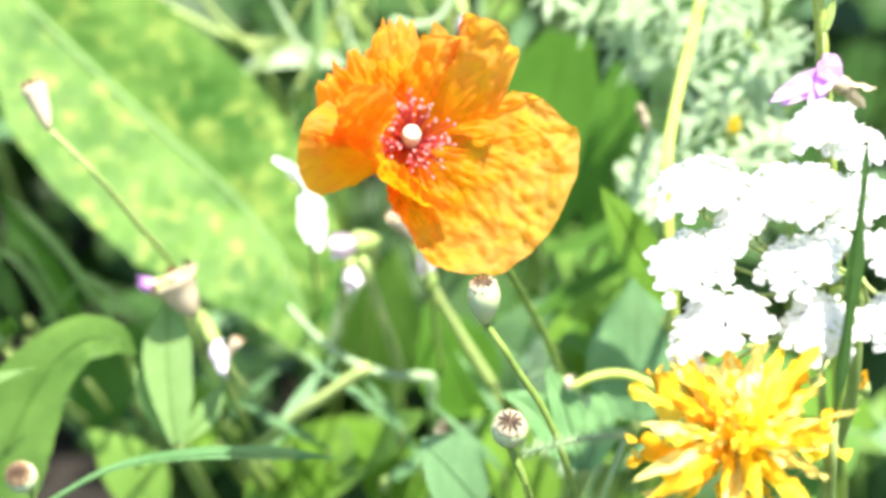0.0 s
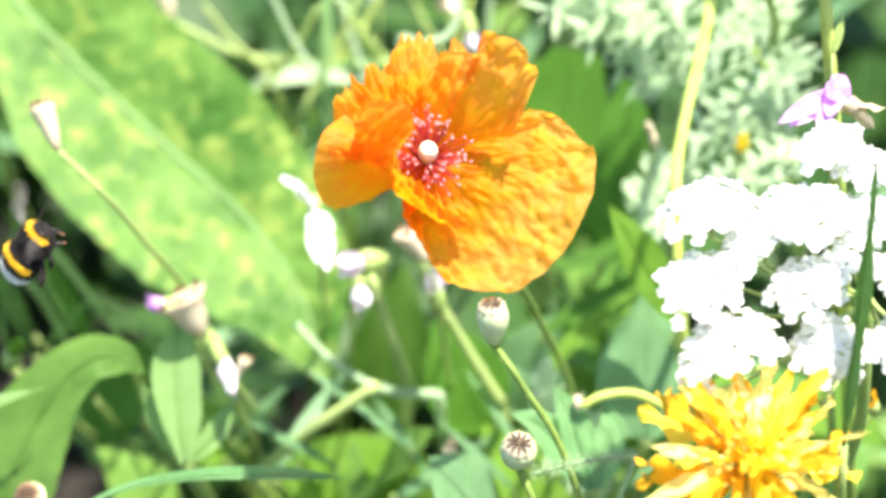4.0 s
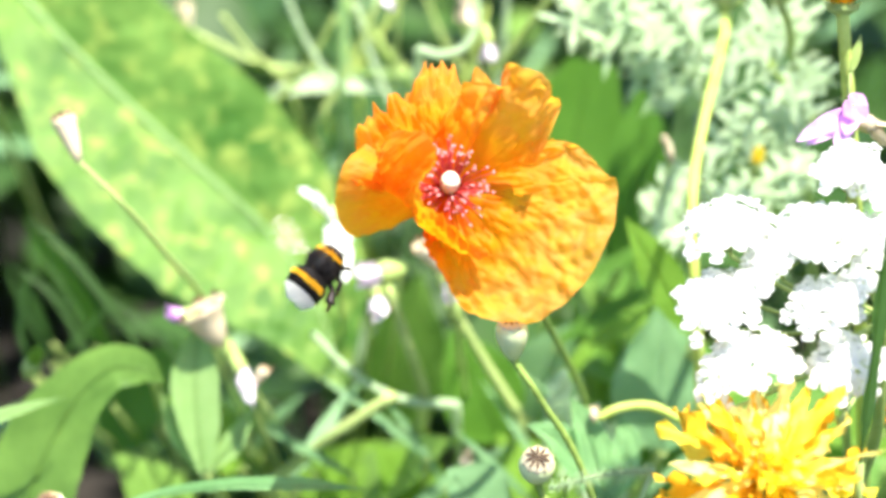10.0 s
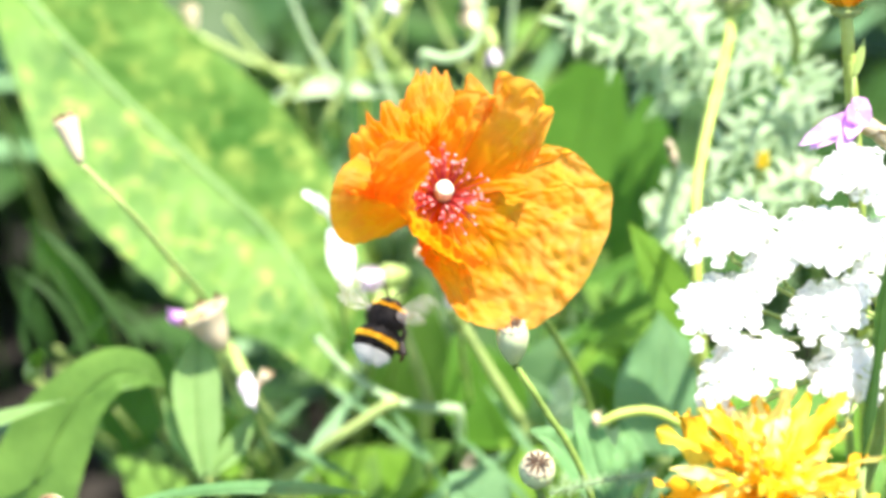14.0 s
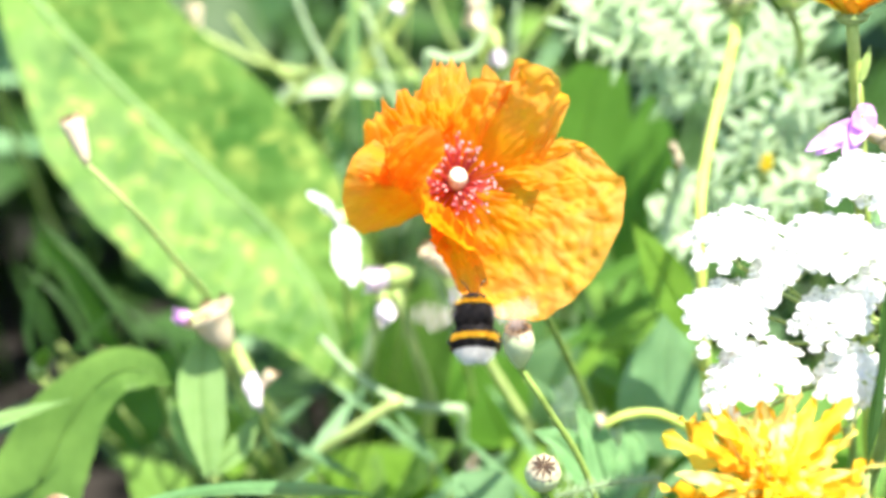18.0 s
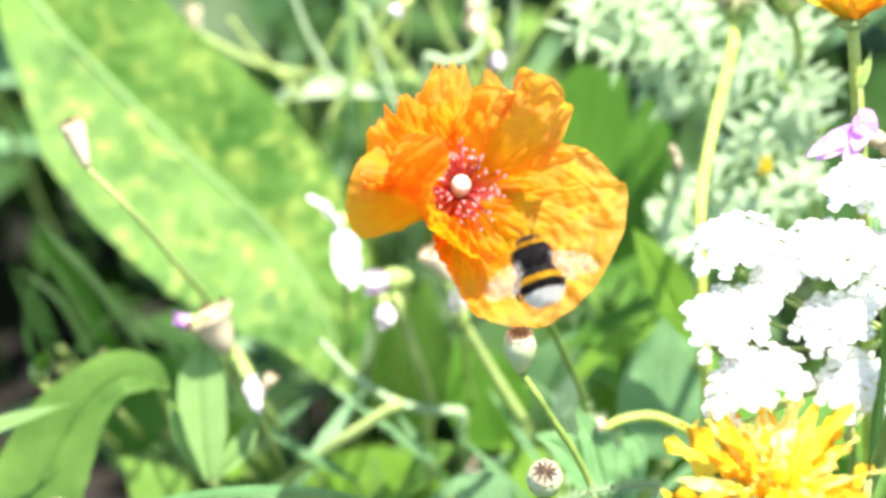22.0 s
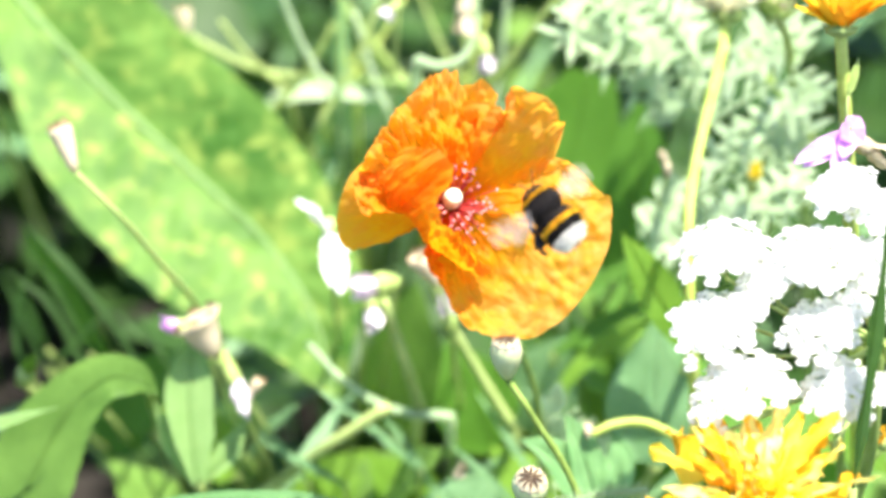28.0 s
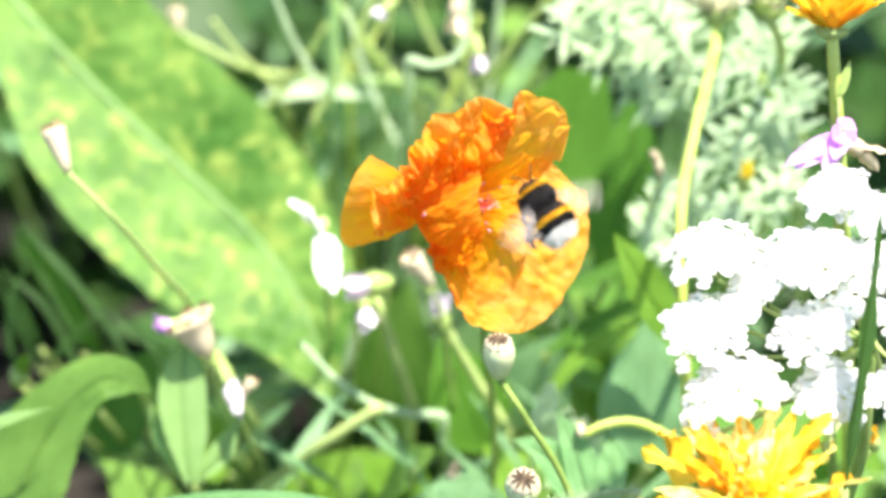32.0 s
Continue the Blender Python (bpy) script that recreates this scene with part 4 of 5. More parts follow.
# ---- dry seed heads and spent flowers ----
def spent_flower(base, tip, width, label, material, name="spent_flower", group="", root=None, flare=0.6, way=(), thick=None):
    """A withered tubular flower: calyx, shrunken tube with uneven lobes."""
    base, tip = V(base), V(tip)
    L = (tip - base).length
    ob = thing(name, base, label, "flower", group, m=along(base, tip, TOWARD))
    part("calyx", lathe([(-L * 0.12, width * 0.14), (0, width * 0.25), (L * 0.2, width * 0.36), (L * 0.4, width * 0.38), (L * 0.5, width * 0.30)], 12), M_DRY if material is M_DRY else M_STEM, ob)
    bm = bmesh.new()
    for k in range(5):
        a = k * 2 * math.pi / 5 + rnd.random()
        m = Matrix.Rotation(a, 4, 'Y') @ pose(0, L * 0.25, width * 0.22, rnd.uniform(0, 25) * flare)
        leaf_bm(L * rnd.uniform(0.6, 0.85), width * 0.62, belly=0.65, fold=-0.3, droop=rnd.uniform(-0.2, 0.3), wave=0.04, nl=9, nw=3, seed=k * 1.3, bm=bm, m=m)
    part("corolla", bm, material, ob)
    inv = ob.matrix_basis.inverted()
    root = V(root) if root else foot_of(base)
    part("stalk", tube([inv @ (base - (tip - base) * 0.05), *[inv @ V(q) for q in way], inv @ root], thick or min(0.0007, width * 0.09), thick or min(0.0012, width * 0.16), 6), M_STEM, ob)
    return ob


def seed_cup(base, tip, width, label, way=(), root=None, thick=0.0006, mouth=0.5):
    """A dry open capsule: a hollow cone with a toothed brown mouth."""
    base, tip = V(base), V(tip)
    L = (tip - base).length
    ob = thing("seed_head", base, label, "seed head", m=along(base, tip, TOWARD))
    w = width
    part("cup", lathe([(-0.02 * L, w * 0.10), (L * 0.12, w * 0.20), (L * 0.45, w * 0.34), (L * 0.8, w * 0.46), (L * 0.95, w * mouth), (L * 0.96, w * mouth * 0.86), (L * 0.6, w * 0.3)], 14), M_DRY, ob, "papery straw-coloured cup")
    for k in range(8):
        a = 2 * math.pi * k / 8
        part("tooth", leaf_bm(L * 0.18 * rnd.uniform(0.7, 1.3), w * 0.26, belly=0.4, fold=0.1, droop=rnd.uniform(-0.3, 0.4), nl=5, nw=2, seed=k), M_DRYB, ob, "", Matrix.Rotation(a, 4, 'Y') @ pose(0, L * 0.93, w * mouth * 0.92, rnd.uniform(-25, 15)))
    inv = ob.matrix_basis.inverted()
    root = V(root) if root else foot_of(base)
    part("stalk", tube([inv @ base, *[inv @ V(q) for q in way], inv @ root], thick, max(0.0010, thick), 6), M_STEM, ob)
    return ob


seed_cup((-0.09797, 0.08079, 0.42994), (-0.10234, 0.08681, 0.44037), 0.0068, "dry straw-coloured seed head on a thin stalk", ((-0.08634, 0.07915, 0.4171), (-0.07777, 0.09242, 0.39409), (-0.07209, 0.11686, 0.36642)), (-0.06873, 0.38667, 0.07375), 0.0007)
seed_cup((-0.06282, 0.08007, 0.37269), (-0.06879, 0.08278, 0.38339), 0.0130, "straw-coloured papery calyx on a stalk", ((-0.05776, 0.07889, 0.36066), (-0.05302, 0.08826, 0.33688)), mouth=0.62)
spent_flower((-0.06879, 0.0816, 0.38136), (-0.07816, 0.07804, 0.38319), 0.0060, "withered mauve flower with a pale throat", M_MAUVE)
spent_flower((-0.06065, 0.08152, 0.3712), (-0.05328, 0.0697, 0.36073), 0.0062, "withered straw and purple hanging flower", M_PINKW)
seed_cup((-0.05407, 0.07309, 0.36261), (-0.05046, 0.07416, 0.36846), 0.0036, "shrivelled pale straw-coloured flower bud", thick=0.0004)
seed_cup((-0.09104, 0.2747, 0.37981), (-0.09243, 0.27916, 0.38754), 0.0060, "small brown seed head on an arching stem", ((-0.08112, 0.27222, 0.37551), (-0.06625, 0.26885, 0.36967), (-0.03672, 0.27169, 0.36459), (-0.00984, 0.27551, 0.3612), (0.00741, 0.28823, 0.34324)), (0.04527, 0.44727, 0.07871), 0.0012)
seed_cup((-0.00064, 0.09867, 0.38491), (-0.0073, 0.09857, 0.39474), 0.0068, "pale empty seed capsule on a leaning stem", ((0.00262, 0.10544, 0.36664),))
spent_flower((0.00262, 0.10462, 0.36522), (0.00016, 0.10606, 0.37771), 0.0070, "faded pink withered flower on a stalk", M_PINKW)
spent_flower((-0.02095, 0.10606, 0.37771), (-0.01869, 0.09652, 0.3712), 0.0070, "faded pink hanging flower below a calyx", M_PINKW)
spent_flower((-0.01364, 0.10768, 0.38052), (-0.02562, 0.10241, 0.38139), 0.0095, "pale pink flower with a green calyx", M_PINKW)
spent_flower((0.01145, 0.18375, 0.42227), (0.01319, 0.17811, 0.4125), 0.0060, "withered pale pink hanging flower", M_PINKW)
spent_flower((0.00625, 0.18982, 0.43279), (0.00486, 0.18418, 0.42302), 0.0075, "straw-coloured withered hanging flower", M_DRY)
spent_flower((-0.01458, 0.18895, 0.43129), (-0.01944, 0.18652, 0.42708), 0.0055, "small white and mauve flower", M_PINKW)
spent_flower((-0.1210, 0.09644, 0.35205), (-0.11638, 0.09169, 0.36382), 0.0075, "light green unopened flower bud", M_BRIGHT, "flower_bud", flare=0.0)
spent_flower((0.08853, 0.12589, 0.40207), (0.08997, 0.12514, 0.41076), 0.0052, "small yellow flower bud among feathery leaves", M_MARIY, "flower_bud", flare=0.0)
spent_flower((0.06284, 0.11023, 0.41494), (0.06077, 0.10935, 0.42341), 0.0035, "small brown bud on a hooked stalk", M_DRY, "flower_bud", flare=0.1)
spent_flower((0.00492, 0.06699, 0.34005), (0.0063, 0.06566, 0.34774), 0.0046, "small cream bud on a thin stalk", M_DRY, "flower_bud", flare=0.1)
spent_flower((0.03883, 0.0406, 0.37434), (0.03897, 0.04246, 0.37756), 0.0034, "tiny cream bud on a thin stalk", M_DRY, "flower_bud", flare=0.1)
spent_flower((0.10885, 0.00678, 0.39575), (0.10568, 0.0047, 0.40216), 0.0050, "small orange withered floret on a stalk", M_MARI)


# ---- white flower behind the poppy ----
def lobed_flower(lobes, material, label, centre, name="flower", root=None, face=TOWARD, point=0.6, belly=0.62):
    ob = thing(name, V(centre), label, "flower")
    o = V(centre)
    for tip, width, droop in lobes:
        tip = V(tip)
        m = Matrix.Translation(-o) @ along(o, tip, face)
        part("petal", leaf_bm((tip - o).length, width, belly=belly, fold=0.25, droop=droop, wave=0.03, nl=14, nw=5, point=point, seed=width * 900), material, ob, "", m)
    part("calyx", lathe([(0.0002, 0.0006), (0.002, 0.0019), (0.005, 0.0021), (0.008, 0.0008)], 10), M_STEM, ob)
    foot = V(root) if root else foot_of(o)
    part("stalk", tube([(0, 0, 0), (o.lerp(foot, 0.5) - o) - V((0, 0, 0.02)), foot - o], 0.0009, 0.0013, 6), M_STEM, ob)
    return ob


lobed_flower([((-0.04049, 0.1049, 0.40971), 0.0062, 0.1), ((-0.02911, 0.09106, 0.38574), 0.0070, -0.1), ((-0.03653, 0.10053, 0.40814), 0.006, -0.1), ((-0.02674, 0.09648, 0.38713), 0.0060, 0.1), ((-0.03134, 0.0867, 0.39018), 0.0060, -0.1), ((-0.03741, 0.10036, 0.40984), 0.0078, 0.0), ((-0.02924, 0.09211, 0.39555), 0.0080, 0.0)],
             M_WHITE, "white toadflax-like flower in full sun", (-0.03215, 0.10349, 0.39926), "white_flower", face=TOWARD * 0.6 + UP + RIGHT * 0.3, belly=0.5)
lobed_flower([((0.07761, -0.00726, 0.48182), 0.0042, 0.08), ((0.08013, -0.00672, 0.48072), 0.0046, 0.1), ((0.08637, -0.00717, 0.47986), 0.0042, 0.1), ((0.08860, -0.00553, 0.48267), 0.0046, 0.1), ((0.09319, 0.00336, 0.48803), 0.0050, 0), ((0.09387, -0.00131, 0.48391), 0.0046, 0.05), ((0.08796, -0.00336, 0.48645), 0.0050, 0)],
             M_MAUVE, "mauve lipped flower beside the white umbel", (0.09077, 0.00081, 0.48564), "mauve_flower", (0.11006, 0.04526, 0.3424), point=0.8, belly=0.45)
spent_flower((0.09178, 0.00646, 0.4812), (0.10198, 0.00657, 0.47539), 0.0058, "cream spent lipped flower beside the umbel", M_DRY, root=(0.11314, 0.04526, 0.3424))


# ---- wild carrot umbel ----
def floret_mesh(seed):
    rng = random.Random(seed)
    bm = bmesh.new()
    for k in range(5):
        a = 2 * math.pi * k / 5 + rng.gauss(0, 0.12)
        L = 0.00145 * rng.uniform(0.85, 1.25)
        m = Matrix.Rotation(a, 4, 'Z') @ pose(0, 0.0002, 0, rng.uniform(5, 35))
        leaf_bm(L, L * 0.95, belly=0.62, fold=-0.25, droop=0.25, wave=0.03, nl=5, nw=2, point=0.5, seed=k, bm=bm, m=m)
    bmesh.ops.create_icosphere(bm, subdivisions=1, radius=0.0004, matrix=Matrix.Translation((0, 0, 0.0003)))
    return mesh_of("floret", bm, M_WHITE)


FLORETS = [floret_mesh(s) for s in range(6)]


def umbel():
    rng = random.Random(21)
    hub = V((0.09812, -0.02225, 0.44547))
    ob = thing("wild_carrot_umbel", hub, "white lacy umbel of tiny five-petalled flowers", "flower")
    heads = (((0.06000, -0.02996, 0.47267), 0.0101), ((0.07973, -0.03476, 0.47410), 0.0103), ((0.07047, -0.03519, 0.46947), 0.0072), ((0.05758, -0.04324, 0.46167), 0.0091), ((0.07968, -0.04507, 0.46220), 0.0083), ((0.06320, -0.05365, 0.45353), 0.0104), ((0.08403, -0.05323, 0.45197), 0.0078), ((0.08685, -0.02154, 0.48295), 0.0075), ((0.06557, -0.03908, 0.46478), 0.0054), ((0.09317, -0.02548, 0.48002), 0.0060), ((0.09302, -0.03351, 0.47209), 0.0074), ((0.08975, -0.04001, 0.46685), 0.0057), ((0.10105, -0.04371, 0.46427), 0.0077), ((0.09952, -0.05252, 0.45301), 0.0077), ((0.05604, -0.05807, 0.44794), 0.0035), ((0.08188, -0.05762, 0.44638), 0.0028))
    normal = (UP * 0.72 + TOWARD * 0.66 - RIGHT * 0.18).normalized()
    for i, (c, r) in enumerate(heads):
        c = V(c) - hub
        n = (normal + c * 3 + V((rng.gauss(0, 0.08), rng.gauss(0, 0.08), 0))).normalized()
        x = n.cross(V((0.1, 1, 0.2))).normalized()
        m = basis(x, n.cross(x), n, c)
        low = c - n * 0.008
        u = part("umbellet", tube([(0, 0, -0.0085), (0, 0, -0.006)], 0.0004, 0.0006, 6), M_STEM, ob, "cluster of white florets on a thin ray", m)
        count = int(36 * (r / 0.0095) ** 2)
        for k in range(count):
            rr = r * math.sqrt((k + 0.5) / count)
            a = k * 2.39996 + i
            rr *= 1 + 0.26 * noise.noise((3 * math.cos(a), 3 * math.sin(a), i))
            p = V((rr * math.cos(a), rr * math.sin(a), 0.0030 * (1 - (rr / r) ** 2) + rng.gauss(0, 0.0004)))
            tilt = V((p.x, p.y, 0)) / r * 0.6 + V((rng.gauss(0, 0.15), rng.gauss(0, 0.15), 1))
            tilt.normalize()
            fx = tilt.cross(V((rng.random(), 1, 0))).normalized()
            part("floret", FLORETS[rng.randrange(6)], None, u, "", basis(fx, tilt.cross(fx), tilt, p) @ Matrix.Diagonal((*[rng.uniform(1.0, 1.4)] * 3, 1)))
        inner = bmesh.new()
        for k in range(int(count * 0.7)):
            rr, a = 0.8 * r * math.sqrt(rng.random()), rng.uniform(0, 2 * math.pi)
            fm = Matrix.Translation((rr * math.cos(a), rr * math.sin(a), 0.0016 * (1 - (rr / r) ** 2) - 0.0004)) @ pose(0, 0, 0, rng.gauss(0, 16), rng.gauss(0, 16), rng.uniform(0, 360))
            for q in range(5):
                leaf_bm(0.0017, 0.0015, belly=0.62, fold=-0.25, droop=0.2, wave=0.03, nl=4, nw=1, point=0.5, seed=q, bm=inner, m=fm @ pose(0, 0, 0, 0, 0, 72 * q) @ pose(0, 0.0002, 0, rng.uniform(5, 30)))
        tagged(part("inner_floret", inner, M_WHITE, u), kind="stuff")
        rays = bmesh.new()
        for k in range(0, count, 2):
            rr = r * math.sqrt((k + 0.5) / count)
            a = k * 2.39996 + i
            tube([(0, 0, -0.0065), (rr * 0.5 * math.cos(a), rr * 0.5 * math.sin(a), -0.0035), (rr * math.cos(a), rr * math.sin(a), 0)], 0.00018, 0.00016, 4, 3, rays)
        tagged(part("pedicel", rays, M_STEM, u), kind="stuff")
        part("ray", tube([(0, 0, 0), low * 0.55 - n * 0.004, low], 0.0006, 0.00045, 6), M_STEM, ob)
    part("stem", tube([(0, 0, 0), V((0.1, -0.01837, 0.4122)) - hub, V((0.09941, -0.00329, 0.37831)) - hub, ground_under((0.10699, 0.03757, 0.32909)) - hub], 0.0013, 0.0018, 8), M_STEM, ob, "slender ribbed green stem")


umbel()


# ---- marigolds ----
def marigold(centre, axis, radius, layers, label, seed, mats, messy, stem_pts, calyx=True, slim=1.0, stem=None, base=1.0, deep=0.2, sepals=0.55):
    rng = random.Random(seed)
    c = V(centre)
    z = V(axis).normalized()
    x = z.cross(V((0.2, 1, 0.1))).normalized()
    m = basis(x, z.cross(x), z, c)
    ob = thing("marigold", c, label, "flower", "marigolds", m=m)
    shapes = []
    for k in range(12):
        shapes.append([mesh_of("petal", leaf_bm(radius * rng.uniform(0.85, 1.1), radius * slim * rng.uniform(0.16, 0.26), belly=0.62, fold=rng.uniform(-0.5, 0.5), droop=rng.uniform(-0.3, 0.35) * (0.5 + messy),
                       wave=0.05 * messy, nl=14, nw=3, point=0.55, twist=rng.gauss(0, 1.1 * messy), seed=k * 2.1), mt) for mt in mats])
    for n, lift, size in layers:
        for k in range(n):
            a = 2 * math.pi * (k + rng.uniform(-0.3, 0.3)) / n
            tilt = lift + rng.gauss(0, 15 * messy)
            pm = Matrix.Rotation(a, 4, 'Z') @ pose(0, radius * 0.06 * base ** 3, 0, tilt, rng.gauss(0, 25 * messy), 0) @ Matrix.Diagonal((*[size * rng.uniform(0.8, 1.15)] * 3, 1))
            part("petal", rng.choice(rng.choice(shapes)), None, ob, "", pm)
    low = deep
    bm = lathe([(-radius * (low + 0.02), radius * 0.08), (-radius * low, radius * 0.15 * base), (-radius * low * 0.5, radius * 0.24 * base), (0, radius * 0.27 * base), (radius * 0.06, radius * 0.10)], 16)
    part("receptacle", bm, M_STEM, ob, "", Matrix.Rotation(radians(90), 4, 'X'))
    if calyx:
        for k in range(18):
            a = 2 * math.pi * k / 18
            part("sepal", leaf_bm(radius * sepals, radius * 0.10 * base, belly=0.35, fold=0.2, droop=0.05, nl=7, nw=2, seed=k), M_STEM, ob, "",
                 Matrix.Rotation(a, 4, 'Z') @ pose(0, radius * 0.14 * base, -radius * low, 48))
    inv = m.inverted()
    pts = [inv @ (c - z * radius * low * 0.7)] + [inv @ V(p) for p in stem_pts]
    mat, ra, rb = stem or (M_STEM, 0.0012, 0.0016)
    part("stem", tube(pts, ra, rb, 8), mat, ob, "pale green stem")
    return ob


marigold((0.06618, -0.06989, 0.43529), UP * 0.72 + TOWARD * 0.70 - RIGHT * 0.05, 0.0202, ((12, -36, 1.0), (15, -12, 1.08), (16, 10, 1.1), (16, 32, 1.08), (16, 52, 1.05), (14, 70, 0.95)), "wilting double yellow-orange marigold with ragged petals", 6, (M_MARI, M_MARI, M_MARIY, M_MARIY, M_MARIP), 1.3,
         [(0.07942, -0.0421, 0.39109), (0.1164, 0.10396, 0.18407)], slim=0.76)
marigold((0.08764, 0.00767, 0.5073), UP * 0.95 + TOWARD * 0.10, 0.0145, ((18, 42, 1.0), (18, 54, 1.0), (16, 66, 1.0), (12, 78, 1.0)), "full orange marigold on an upright stem seen from the side", 9, (M_MARI, M_MARIY, M_MARI), 0.3,
         [(0.08849, 0.00536, 0.4993), (0.09013, 0.00484, 0.48839), (0.0954, 0.00397, 0.45089), (0.13686, 0.12255, 0.21627)], base=0.95, slim=1.6, stem=(M_YSTEM, 0.0015, 0.0017), deep=0.10, sepals=0.26)
leaf_thing("narrow_leaf", (0.08993, 0.00313, 0.49342), (0.09208, 0.00558, 0.50168), 0.0022, "small pointed leaf on a marigold stem", M_STEM, face=TOWARD, stalk=0.0004, root=(0.09308, 0.00302, 0.46925))
marigold((0.07961, 0.14189, 0.44977), UP * 0.95 + TOWARD * 0.05, 0.0165, ((20, 30, 0.6), (18, 48, 0.6), (14, 66, 0.6)), "faded straw-coloured marigold seed head on a yellow-green stem", 11, (M_PISTIL, M_PISTIL), 0.3, [(0.07836, 0.13265, 0.44377), (0.07128, 0.10431, 0.43469), (0.06402, 0.06486, 0.42635), (0.06635, 0.0499, 0.39044), (0.09045, 0.15123, 0.16595)], stem=(M_YSTEM, 0.0015, 0.0015), base=1.1, slim=1.4, deep=0.12, sepals=0.3)
marigold((0.09039, 0.11481, 0.46288), UP * 0.9 + TOWARD * 0.1 + RIGHT * 0.2, 0.0110, ((14, 45, 0.6), (10, 65, 0.6)), "small straw-coloured seed head of a marigold", 12, (M_DRY, M_STEM), 0.3, [(0.09537, 0.13007, 0.44929), (0.11086, 0.18865, 0.39076), (0.12714, 0.2385, 0.31711), (0.17618, 0.42, 0.03147)])


# ---- the poppy ----
def petal_sheet(rim, mids, ruffle, pleat, crumple, seed, calm=2.0, nu=90, nv=190):
    """A petal from the flower's heart to a rim through the given corners (mm), drawn towards mids on the way. ruffle frills the margin, pleat creases it lengthwise, crumple breaks it into facets; past calm along the rim it is smooth."""
    line = smooth_line([V(p) * 0.001 for p in rim], 16)
    bend = smooth_line([V(p) * 0.001 for p in mids], 16)
    bm = bmesh.new()
    grid = []

    def on(pts, v):
        k = v * (len(pts) - 1)
        a = int(min(k, len(pts) - 2))
        return pts[a].lerp(pts[a + 1], k - a)

    for j in range(nv + 1):
        v = j / nv
        edge, c = on(line, v), on(bend, v)
        rough = 1 - min(1.0, max(0.0, (v - calm) / 0.08))
        frill = 1 + 0.012 * noise.noise((v * 13, seed, 0)) + rough * (0.010 * noise.noise((v * 41, seed, 3)) + min(ruffle, 1) * (0.036 * noise.noise((v * 14, seed, 6)) + 0.012 * (abs(math.sin(v * 31 + 2.2 * noise.noise((v * 9, seed, 5)))) - 0.6)))
        end = c + (edge - c) * frill
        heart = edge.normalized() * 0.0010
        grid.append([bm.verts.new(heart * (1 - u) ** 2 + c * 2 * u * (1 - u) + end * u * u) for u in (i / nu for i in range(nu + 1))])
    for a, b in zip(grid, grid[1:]):
        for i in range(nu):
            bm.faces.new((a[i], a[i + 1], b[i + 1], b[i]))
    bm.normal_update()
    shift = []
    for j, row in enumerate(grid):
        v = j / nv
        for i, q in enumerate(row):
            u = i / nu
            e = max(0.0, (u - 0.42) / 0.58)
            sway = 0.12 * noise.noise((v * 3, u * 2, seed)), 0.12 * noise.noise((v * 3, u * 2, seed + 9))
            d = 0.0
            for n, (fv, fu, size) in enumerate(((9.0, 1.2, 0.0011), (19.0, 2.4, 0.0008), (37.0, 4.0, 0.0005))):
                d += pleat * size * (0.35 - abs(noise.noise((fv * (v + 0.4 * sway[0]), fu * u, seed + n * 5)))) * min(1, 1.6 * u)
            for n, (fv, fu, size) in enumerate(((7.0, 3.2, 0.0014), (15.0, 6.0, 0.0011), (27.0, 12.0, 0.0006))):
                x, y = fv * (v + 0.5 * sway[0]), fu * (u + 0.5 * sway[1])
                cell = noise.voronoi((0.8 * x + 0.6 * y + seed, 0.8 * y - 0.6 * x, seed + n), distance_metric='MANHATTAN')[0]
                d += crumple * size * (cell[0] - 0.4) * u
            d += ruffle * e ** 1.3 * (0.0036 * noise.noise((v * 15, u * 6.0, seed + 20)) + 0.0020 * noise.noise((v * 29, u * 12, seed + 30)) + 0.0005 * noise.noise((v * 60, u * 22, seed + 40)))
            shift.append((q, q.normal * d * (1 - 0.85 * min(1.0, max(0.0, (v - calm) / 0.08)))))
    for q, d in shift:
        q.co += d
    return bm


